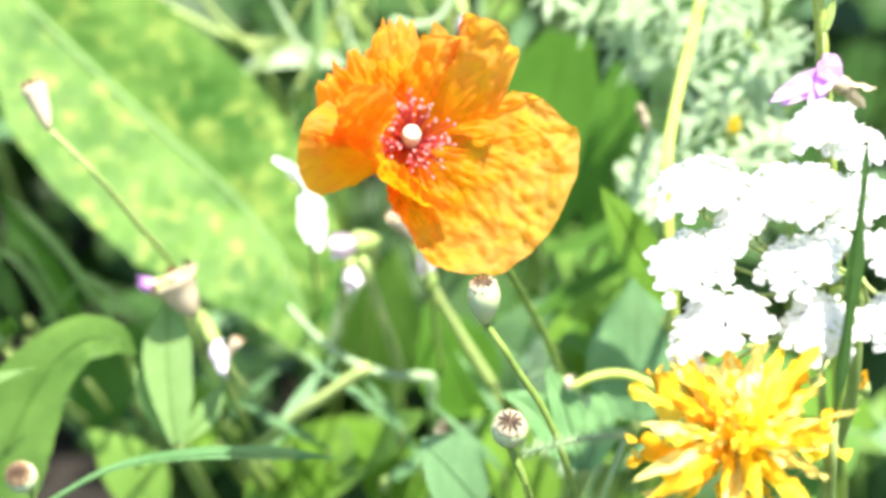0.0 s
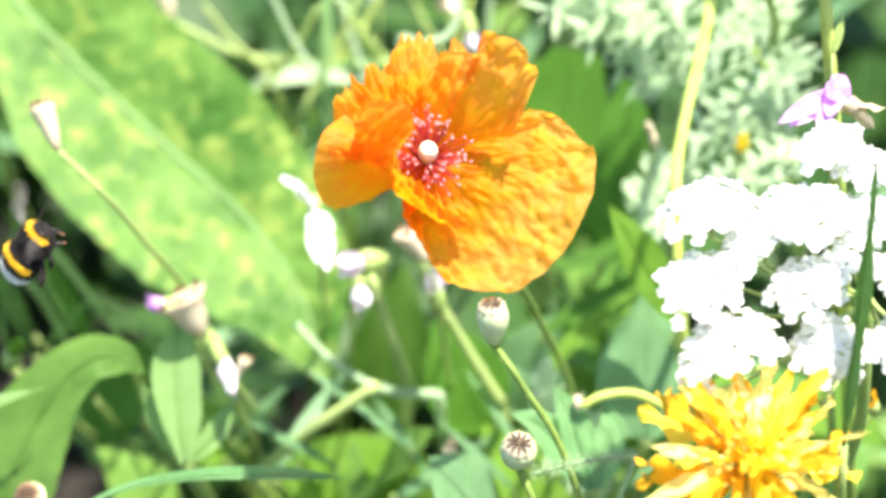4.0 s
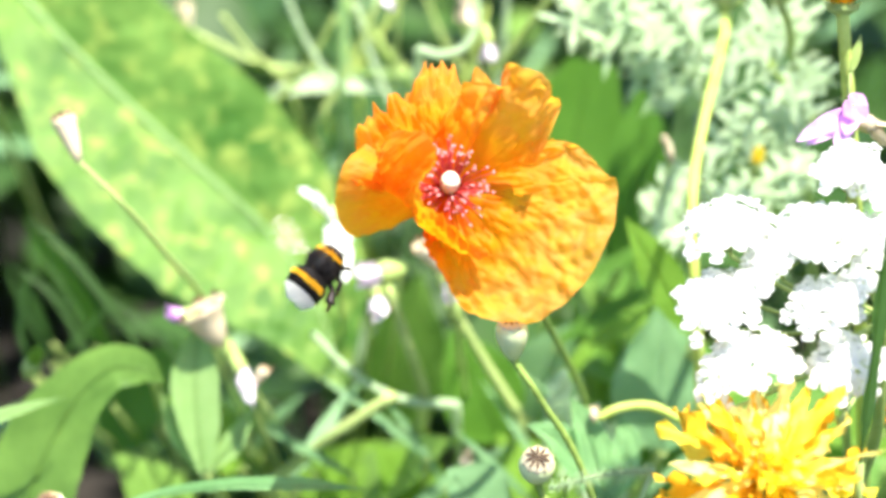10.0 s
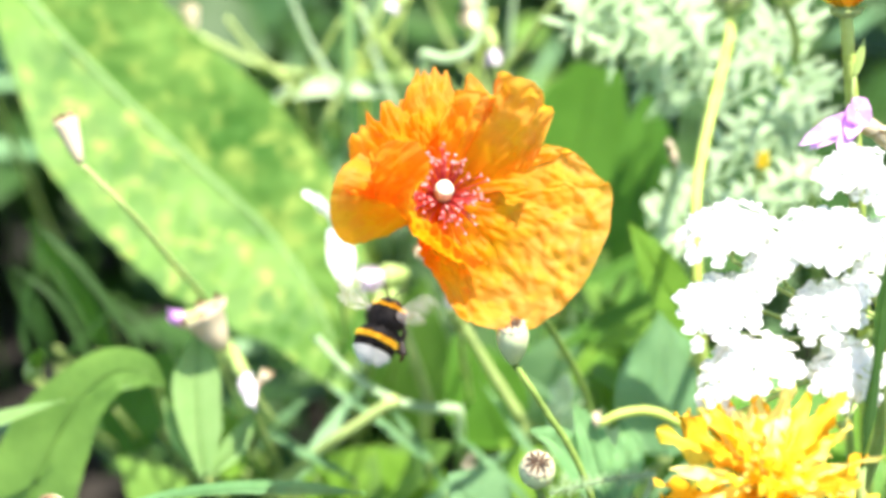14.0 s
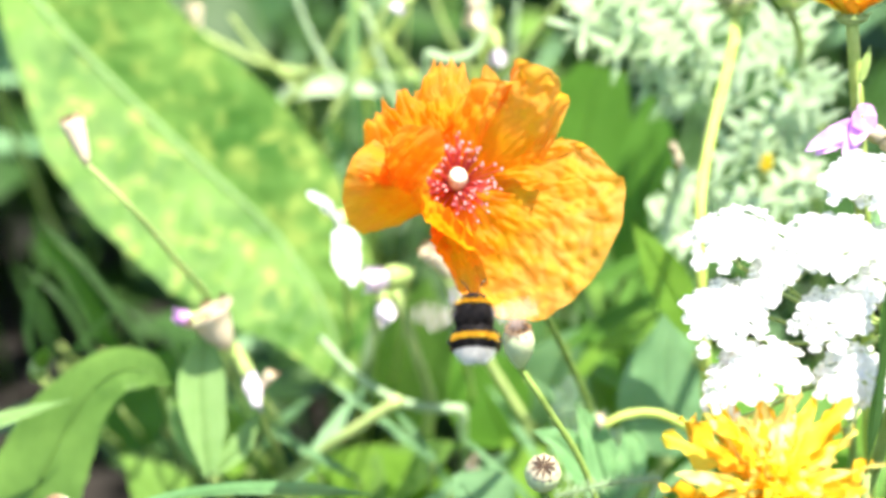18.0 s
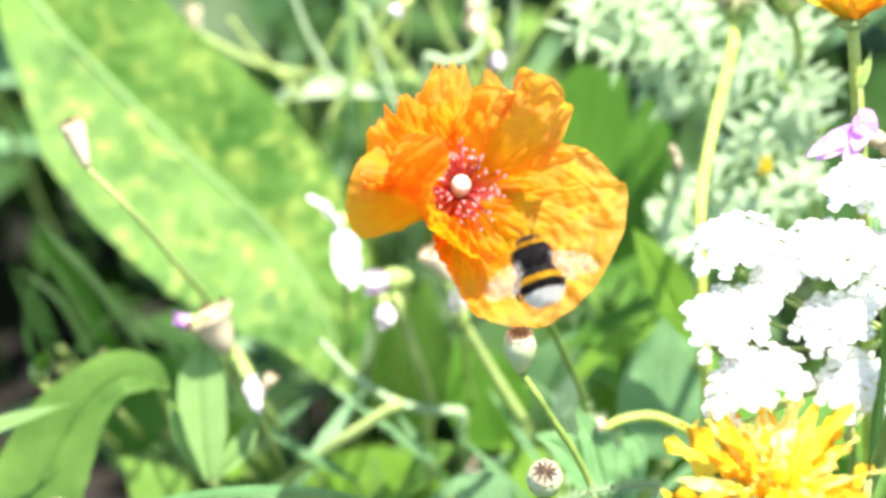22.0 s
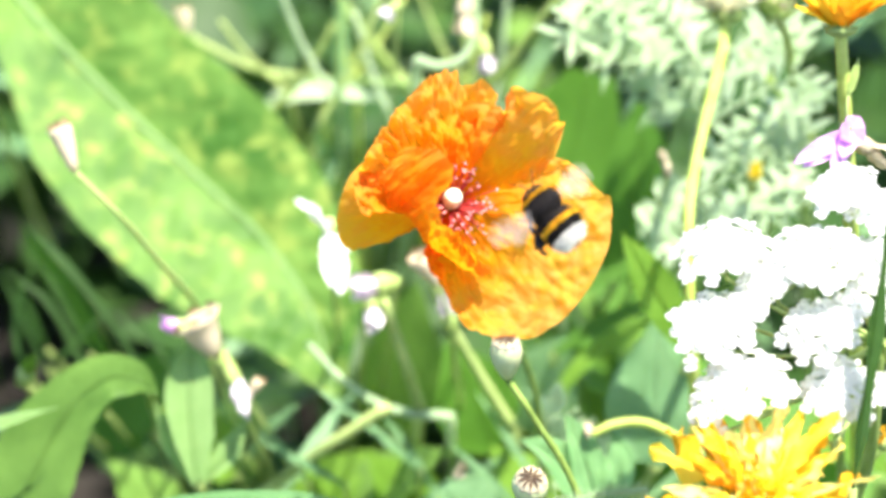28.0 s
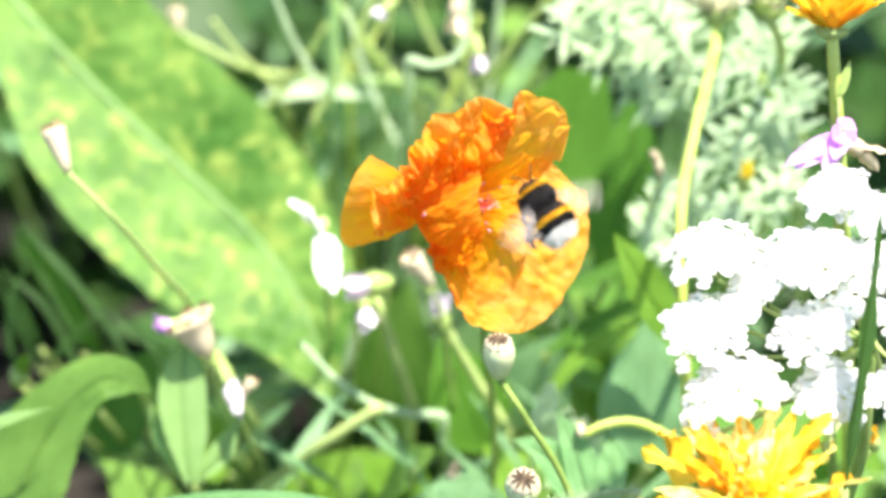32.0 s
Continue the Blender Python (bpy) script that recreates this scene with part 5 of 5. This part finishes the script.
def poppy():
    m = basis(RIGHT, UP, TOWARD, V((0.00152, -0.00595, 0.46971)))
    ob = thing("poppy", (0, 0, 0), "orange poppy in full flower with crumpled petals", "flower", m=m)
    low = part("petal", petal_sheet([(22.9, 11.8, -2), (28.5, 10, -1), (33.5, 5.9, 0), (36.8, 3.3, 2), (37, -3.1, 4), (35.7, -9.7, 5), (31.4, -18, 6), (26, -24.4, 6), (19, -28.9, 6), (9, -28.8, 6), (4.1, -25.9, 6), (0.3, -20.3, 5), (-2.1, -13.8, 4), (-1.2, -9.3, 3)],
                                    [(11.4, 5.9, -3), (14.2, 5, -2.5), (16.8, 3, -2), (18.4, 1.6, -1), (18.5, -1.6, 0), (17.9, -4.8, 0.5), (15.7, -9, 1), (13, -12.2, 1), (9.5, -14.4, 1), (4.5, -14.4, 1), (2, -12.9, 1), (0.1, -10.2, 0.5), (-1.1, -6.9, 0), (-0.6, -4.7, -0.5)], 0.35, 1.4, 2.4, 3.1), M_POPPY, ob, "broad flat orange petal")
    back = part("petal", petal_sheet([(11.1, 22.0, -10), (3.2, 23.2, -14), (-3.8, 22.9, -14), (-8.5, 21.6, -12), (-13.1, 17.4, -9), (-16.3, 14.4, -7), (-19.6, 10.9, -4), (-22.3, 5.0, -1), (-21.0, -0.2, 1)],
                                     [(5.5, 11.8, 1), (1.6, 13, 1), (-1.9, 12.8, 1), (-4.2, 12, 1), (-6.5, 9.1, 1), (-8.2, 7.6, 1), (-10, 5.8, 1.5), (-11.6, 2.6, 1.5), (-10.8, -0.1, 1.5)], 1.7, 0.4, 2.6, 7.7), M_POPPY, ob, "crumpled orange petal with a ruffled rim")
    part("petal", petal_sheet([(-18.7, 10.2, 0), (-23.7, 5.1, 6), (-25.4, -3.9, 2), (-21.6, -10.7, -8), (-15.8, -9.7, -9), (-8.4, -6.4, -6)],
                              [(-9.3, 5.1, 1), (-11.8, 2.5, 5), (-12.7, -1.9, 1), (-10.8, -5.3, -4), (-7.9, -4.8, -4.5), (-4.2, -3.2, -3)], 0.15, 0.3, 0.15, 21.3), M_POPPY, ob, "smooth shaded side of the ruffled petal")
    upper = part("petal", petal_sheet([(19.5, 6.4, 5.8), (22.3, 12, 10.1), (23.9, 20, 15.1), (20.5, 25, 15.8), (14.2, 27.1, 14.4), (12.1, 22.8, 15.8), (8.8, 23.9, 7.9), (4.9, 23.3, 2.2), (0.7, 19.3, 0.7), (-2.6, 13.1, 0.7), (-1.6, 7.7, 1.4)],
                                      [(9.8, 3.2, 2), (11.2, 6, 3.5), (11.9, 10, 5.3), (10.2, 12.5, 5.5), (7.1, 13.6, 5), (6, 11.4, 5.5), (4.4, 11.9, 2.7), (2.5, 11.7, 0.7), (0.3, 9.7, 0.2), (-1.3, 6.5, 0.2), (-0.8, 3.9, 0.5)], 1.1, 0.2, 0.15, 12.3), M_POPPY, ob, "upright orange petal with a crinkled rim")
    front = part("petal", petal_sheet([(-12.9, 13.1, 11), (-8.4, 13.3, 15), (-4.9, 12, 17), (-3.8, 7.7, 18), (-6.7, 3.6, 19), (-7.5, -1, 20), (-3.8, -5.1, 20), (-0.1, -8.4, 18), (4.9, -11.3, 14), (9, -13.4, 9)],
                                      [(-24.4, 2.3, 6.5), (-27, -2.1, 4.5), (-27.6, -5.6, 3.5), (-21.5, -7.5, 3), (-14.3, -12, 2.5), (-8.2, -15.9, 2), (-3.5, -18.8, 2), (2.8, -22.2, 3), (8.1, -23.8, 3), (11.9, -22.3, 3.5)], 0.3, 0.7, 0.8, 17.9), M_POPPY, ob, "orange petal that curls over the centre")
    axis = V((0.05, 0.36, 0.93)).normalized()
    am = along((0, 0, 0), axis, (0, 1, 0.1))
    pist = part("pistil", lathe([(0, 0.0011), (0.001, 0.0016), (0.003, 0.0021), (0.005, 0.0022), (0.0060, 0.0020), (0.0064, 0.0017)], 18), M_PISTIL, ob, "cream seed capsule in the flower's heart", am)
    part("stigma_disc", lathe([(0.0060, 0.0019), (0.0065, 0.0019), (0.0070, 0.0013), (0.0072, 0.0003)], 18), M_PISTIL, pist)
    part("receptacle", lathe([(-0.0030, 0.0008), (-0.0026, 0.0040), (-0.0014, 0.0062), (-0.0010, 0.0060), (-0.0020, 0.0030), (-0.0024, 0.0006)], 20), M_POPPY, ob, "red-orange base where the petals join", along((0, 0, 0), (0, 0.25, 0.97), (0, 1, 0.1)))
    rng = random.Random(31)
    for k in range(130):
        a = rng.uniform(0, 2 * math.pi)
        lean = rng.uniform(0.35, 1.15)
        L = rng.uniform(0.0062, 0.0112)
        d = V((math.sin(lean) * math.cos(a), math.cos(lean), math.sin(lean) * math.sin(a)))
        p0 = V((0.0014 * math.cos(a), 0.0004, 0.0014 * math.sin(a)))
        p1 = p0 + d * L
        st = part("stamen", tube([am @ p0, am @ (p0 + d * L * 0.5 + V((0, 0.0004, 0))), am @ p1], 0.00014, 0.00011, 4, 3), M_STAMEN, ob)
        q = am @ p1
        an = bmesh.new()
        bmesh.ops.create_icosphere(an, subdivisions=1, radius=0.00034, matrix=Matrix.Translation(q) @ Matrix.Rotation(rng.uniform(0, 3), 4, V((rng.random(), rng.random(), 1))) @ Matrix.Diagonal((1, 1.7, 0.8, 1)))
        part("anther", an, M_ANTHER, st)
    inv = m.inverted()
    pts = [(0, -0.001, -0.004), (0.002, -0.006, -0.012), inv @ V((0.02185, 0.02562, 0.41839)), inv @ V((0.03064, 0.04841, 0.38787)), inv @ V((0.03781, 0.05832, 0.36503)), inv @ V((0.04379, 0.06303, 0.33318)), inv @ ground_under((0.0499, 0.08538, 0.29188))]
    bm = tube(pts, 0.0008, 0.0010, 8)
    hairs(bm, pts[2:], 0.0008, 160, 0.0014, rng)
    part("stem", bm, M_DSTEM, ob, "thin bristly green stem")
    return ob, low, back, upper, front


POPPY, P_LOW, P_BACK, P_UPPER, P_FRONT = poppy()


# ---- the bumblebee ----
def fur(bm, profile, count, length, rng, squash=1.0):
    for _ in range(count):
        s = rng.random() * (len(profile) - 1)
        i = int(s)
        (ya, ra), (yb, rb) = profile[i], profile[i + 1]
        f = s - i
        y, r = ya + (yb - ya) * f, ra + (rb - ra) * f
        a = rng.uniform(0, 2 * math.pi)
        n = V((math.cos(a), (ra - rb) / max(abs(yb - ya), 1e-5) * 0.8, math.sin(a) * squash)).normalized()
        d = (n + V((rng.gauss(0, 0.3), rng.gauss(-0.35, 0.3), rng.gauss(0, 0.3)))).normalized()
        p = V((r * math.cos(a), y, squash * r * math.sin(a)))
        side = d.cross(V((0.3, 0.8, 0.5))).normalized() * 0.00009
        bm.faces.new([bm.verts.new(q) for q in (p + side, p - side, p + d * length * rng.uniform(0.5, 1.2))])


def round_slice(y0, y1, yc, ry, rx, n=7):
    """Rings of an ellipsoid about the y axis between y0 and y1."""
    out = []
    for k in range(n + 1):
        y = y0 + (y1 - y0) * k / n
        out.append((y, rx * math.sqrt(max(0.0025, 1 - ((y - yc) / ry) ** 2))))
    return out


def bee():
    rng = random.Random(5)
    ob = thing("bumblebee", (0, 0, 0), "black and yellow bumblebee with a white tail, in flight", "bumblebee")

    def body(name, prof, material, count, length, label="", squash=0.92):
        bm = lathe(prof, 22, squash=squash)
        fur(bm, prof, int(count * 1.6), length * 1.25, rng, squash)
        o = part(name, bm, material, ob, label)
        if material is M_YELFUR:
            o.data.materials.append(M_BLACKFUR)
            for f in o.data.polygons:
                f.material_index = 1 if f.center.z < -0.0008 + 0.0005 * math.sin(f.center.x * 4000) else 0
        return o

    body("thorax", round_slice(-0.0016, 0.0046, 0.0022, 0.0042, 0.0039), M_BLACKFUR, 900, 0.0011, "furry black thorax")
    body("collar", round_slice(0.0044, 0.0061, 0.0022, 0.0042, 0.00395), M_YELFUR, 700, 0.0010, "furry yellow collar")
    body("abdomen", round_slice(-0.0038, -0.0012, -0.0052, 0.0056, 0.0042), M_BLACKFUR, 300, 0.0008)
    body("yellow_band", round_slice(-0.0055, -0.0037, -0.0052, 0.0056, 0.0041), M_YELFUR, 800, 0.0008, "furry yellow abdomen band")
    body("black_band", round_slice(-0.0076, -0.0053, -0.0052, 0.0056, 0.0041), M_BLACKFUR, 800, 0.0008)
    body("tail", round_slice(-0.0104, -0.0074, -0.0052, 0.0056, 0.0035), M_WHITEFUR, 1500, 0.0013, "furry white tail")
    head = body("head", round_slice(0.0056, 0.0088, 0.0072, 0.0017, 0.0024), M_BLACKFUR, 260, 0.0006, "small black head", 1.05)
    for s in (-1, 1):
        e = bmesh.new()
        bmesh.ops.create_uvsphere(e, u_segments=12, v_segments=8, radius=0.001, matrix=Matrix.Translation((s * 0.0019, 0.0074, 0.0003)) @ Matrix.Diagonal((0.6, 0.9, 1.5, 1)))
        part("eye", e, M_CHITIN, head, "glossy black eye")
        part("antenna", tube([(s * 0.0007, 0.0086, 0.0012), (s * 0.0012, 0.0098, 0.0022), (s * 0.0026, 0.0122, 0.0018)], 0.00014, 0.00012, 5), M_CHITIN, head)
    part("tongue", tube([(0, 0.0086, -0.0012), (0, 0.0096, -0.0026), (0, 0.0092, -0.0044)], 0.0003, 0.00012, 5), M_CHITIN, head)
    for s in (-1, 1):
        for y0, knee, shin, foot, r in ((0.0042, (0.0022, 0.0056, -0.0034), (0.0017, 0.0064, -0.0044), (0.0011, 0.0067, -0.0054), 0.0005),
                                        (0.0020, (0.0034, 0.0016, -0.0040), (0.0031, -0.0006, -0.0051), (0.0026, -0.0018, -0.0060), 0.0006),
                                        (-0.0004, (0.0038, -0.0020, -0.0036), (0.0046, -0.0050, -0.0044), (0.0042, -0.0070, -0.0054), 0.0008)):
            k, h, f = (V((s * p[0], p[1], p[2])) for p in (knee, shin, foot))
            leg = part("leg", tube([(s * 0.0016, y0, -0.0026), k], r, r * 0.8, 6), M_CHITIN, ob)
            fat = 0.0013 if r == 0.0008 else r
            sh = tube([k, k.lerp(h, 0.5), h], r * 0.8, fat, 8)
            if r == 0.0008:
                hairs(sh, [k, h], 0.0009, 160, 0.0006, rng)
            part("shin", sh, M_CHITIN, leg)
            part("foot", tube([h, h.lerp(f, 0.5) + V((s * 0.0003, 0, 0)), f], r * 0.7, r * 0.35, 5), M_FOOT, leg)
    for o in ob.children_recursive:
        for v in o.data.vertices:
            q = min(0.0, v.co.y + 0.0012)
            y = v.co.y - (0.0011 if v.co.y > 0.0056 and o.name.split('.')[0] in ('head', 'eye', 'antenna', 'tongue') else 0)
            v.co = V((v.co.x * 1.07, y * 0.79 + 0.0020, v.co.z - 10 * q * q))
    wings = []
    for s in (-1, 1):
        fw = part("forewing", leaf_bm(0.0122, 0.0044, belly=0.66, fold=0.03, droop=0.03, wave=0.01, nl=22, nw=5, point=0.6), M_WING, ob, "clear brownish wing")
        part("hindwing", leaf_bm(0.0092, 0.0032, belly=0.6, fold=0.03, droop=0.02, wave=0.01, nl=16, nw=4, point=0.6), M_WING, fw, "", pose(s * 0.0, 0.0002, -0.0003, 0, 0, -s * 22))
        wings.append((s, fw))
    return ob, wings


BEE, WINGS = bee()


def fly(place, heading, climb, roll):
    """A pose in flight: heading turns in the slanted plane from the right, climb away from the viewer, roll about the body."""
    a, c = radians(heading), radians(climb)
    y = ((RIGHT * math.cos(a) + UP * math.sin(a)) * math.cos(c) + AHEAD * math.sin(c)).normalized()
    x = y.cross(TOWARD).normalized()
    return basis(x, y, x.cross(y), V(place)) @ pose(0, 0, 0, 0, -roll, 0)


def motions():
    walk(BEE, [
        (0.0, fly((-0.14365, -0.02662, 0.44717), 48, -20, 52)),
        (2.6, fly((-0.11767, -0.02382, 0.45180), 48, -20, 52)),
        (3.3, fly((-0.10252, -0.02213, 0.45481), 48, -20, 52)),
        (3.5, fly((-0.09801, -0.02173, 0.45563), 48, -20, 52)),
        (5.5, fly((-0.06396, -0.02125, 0.46133), 48, -20, 60)),
        (6.1, fly((-0.05593, -0.02180, 0.46233), 50, -20, 60)),
        (6.7, fly((-0.04878, -0.02263, 0.46245), 60, -20, 60)),
        (7.3, fly((-0.04348, -0.02370, 0.46203), 64, -12, 57)),
        (7.9, fly((-0.03909, -0.02572, 0.46153), 61, -6, 57)),
        (8.5, fly((-0.03566, -0.02633, 0.46053), 55, 0, 57)),
        (9.1, fly((-0.03262, -0.02679, 0.45960), 53, 4, 54)),
        (9.6, fly((-0.03051, -0.02711, 0.45884), 50, 8, 51)),
        (10.4, fly((-0.02780, -0.02696, 0.45776), 48, 16, 47)),
        (11.2, fly((-0.02419, -0.02710, 0.45641), 54, 18, 42)),
        (12.0, fly((-0.02103, -0.02795, 0.45385), 62, 20, 40)),
        (12.8, fly((-0.01828, -0.02970, 0.45023), 69, 16, 34)),
        (13.6, fly((-0.01574, -0.03070, 0.44783), 68, 16, 28)),
        (14.4, fly((-0.01355, -0.03111, 0.44680), 67, 16, 24)),
        (16.5, fly((-0.00440, -0.03901, 0.45195), 81, 16, 8)),
        (17.0, fly((-0.00111, -0.04090, 0.45333), 84, 16, 4)),
        (17.8, fly((0.00349, -0.04579, 0.45799), 90, 16, 1)),
        (18.6, fly((0.00758, -0.05067, 0.46226), 98, 16, 2)),
        (19.4, fly((0.01123, -0.05456, 0.46726), 103, 16, 0)),
        (20.2, fly((0.01325, -0.05243, 0.47014), 101, 16, 0)),
        (21.0, fly((0.01509, -0.05018, 0.47250), 107, 16, -2)),
        (21.8, fly((0.01673, -0.04800, 0.47460), 107, 16, -5)),
        (22.6, fly((0.01870, -0.04365, 0.47567), 113, 16, -8)),
        (23.2, fly((0.02035, -0.04293, 0.47696), 117, 15, -10)),
        (23.8, fly((0.02204, -0.04300, 0.47754), 120, 15, -13)),
        (24.4, fly((0.02368, -0.04298, 0.47845), 125, 15, -16)),
        (25.0, fly((0.02513, -0.04245, 0.47981), 130, 15, -18)),
        (25.5, fly((0.02628, -0.03966, 0.47881), 131, 15, -18)),
        (27.5, fly((0.02393, -0.04677, 0.48842), 134, 15, -20)),
        (28.0, fly((0.02325, -0.04556, 0.48867), 133, 15, -20)),
        (28.5, fly((0.02261, -0.04434, 0.48882), 132, 15, -18)),
        (29.4, fly((0.02300, -0.04238, 0.48796), 130, 15, -18)),
        (30.4, fly((0.02244, -0.04124, 0.48761), 129, 15, -18)),
        (31.4, fly((0.02273, -0.04079, 0.48755), 127, 15, -18)),
        (32.0, fly((0.02361, -0.04076, 0.48765), 126, 15, -18)),
    ])
    for s, wing in WINGS:
        rows = []
        for n in range(0, 961):
            beat = math.sin(2 * math.pi * (n * 0.31 + 0.3))
            lag = math.cos(2 * math.pi * (n * 0.31 + 0.3))
            m = pose(s * 0.0021, 0.0038, 0.0023) @ pose(0, 0, 0, 0, 0, -s * (98 + 36 * lag)) @ pose(0, 0, 0, 18 + 36 * beat, 0, 0)
            rows.append((n / 30, m))
        walk(wing, rows)

    def bloom(place, roll, turn, nod):
        return basis(RIGHT, UP, TOWARD, V(place)) @ pose(0, 0, 0, nod, turn, roll)

    walk(POPPY, [
        (0.0, bloom((-0.00158, -0.00116, 0.46824), 2, 0, 2.0)),
        (1.0, bloom((-0.00144, -0.00087, 0.4685), 2, 0, 2.0)),
        (2.0, bloom((-0.00093, -0.00016, 0.46875), 1.5, 0, 2.0)),
        (3.5, bloom((-0.00012, -0.00017, 0.46901), 1, 0, 2.0)),
        (5.5, bloom((0.00154, -0.00242, 0.47007), 0, 0, 2.0)),
        (7.0, bloom((0.00236, -0.00452, 0.47078), 0, 0, 2.0)),
        (9.0, bloom((0.0014, -0.00595, 0.46971), 0, 0, 2.0)),
        (11.0, bloom((-0.0002, -0.00557, 0.4677), 1, 0, 4.0)),
        (13.0, bloom((-0.00107, -0.005, 0.46675), 2, 0, 5.0)),
        (14.5, bloom((-0.00074, -0.00445, 0.4669), 1, 0, 4.0)),
        (16.5, bloom((8e-05, -0.00395, 0.4685), 0, 0, 2.0)),
        (19.0, bloom((0.00065, -0.00543, 0.47173), 0, 0, 1.0)),
        (21.0, bloom((0.0009, -0.00544, 0.47177), 0, 0, 2.0)),
        (22.0, bloom((0.00081, -0.00537, 0.4709), 0, 1, 3.0)),
        (23.0, bloom((0.00102, -0.00499, 0.46995), 0, 2, 3.5)),
        (24.0, bloom((0.00064, -0.00519, 0.46943), 0, 3, 4.0)),
        (25.5, bloom((0.00091, -0.00503, 0.46884), 0, 3, 4.0)),
        (27.5, bloom((0.00152, -0.00501, 0.46881), 0, 5, 4.0)),
        (28.5, bloom((0.00183, -0.00496, 0.46911), 0, 7, 4.0)),
        (29.5, bloom((0.0024, -0.00514, 0.46961), 0, 9, 4.0)),
        (31.0, bloom((0.00321, -0.00547, 0.47037), 0, 11, 4.0)),
        (32.0, bloom((0.0036, -0.00556, 0.4705), 0, 12, 4.0)),
    ])
    def bend(rx, ry, rz=0):
        return pose(0, 0, 0, rx, ry, rz)

    def fold(ry):
        return pose(-0.012, -0.002, 0.004 + 0.00009 * ry) @ pose(0, 0, 0, 0, ry, 0) @ pose(0.012, 0.002, -0.004)

    def lean(angle):
        return Matrix.Rotation(radians(angle), 4, V((1, 0.3, 0)))

    walk(P_FRONT, [(0.0, fold(0)), (20.0, fold(0)), (24.0, fold(2)), (27.5, fold(5)), (29.0, fold(14)), (30.0, fold(26)), (32.0, fold(46))])
    walk(P_BACK, [(0.0, lean(0)), (20.0, lean(0)), (24.0, lean(8)), (27.5, lean(25)), (29.0, lean(44)), (30.0, lean(53)), (32.0, lean(64))])
    walk(P_LOW, [(0.0, bend(0, 0)), (24.0, bend(0, 0)), (28.0, bend(0, 6)), (30.0, bend(0, 18)), (32.0, bend(0, 20))])
    walk(P_UPPER, [(0.0, bend(0, 0)), (20.0, bend(0, 0)), (24.0, bend(2, 0, 1)), (28.0, bend(6, 0, 3)), (30.0, bend(8, 0, 4)), (32.0, bend(12, 0, 5))])


motions()
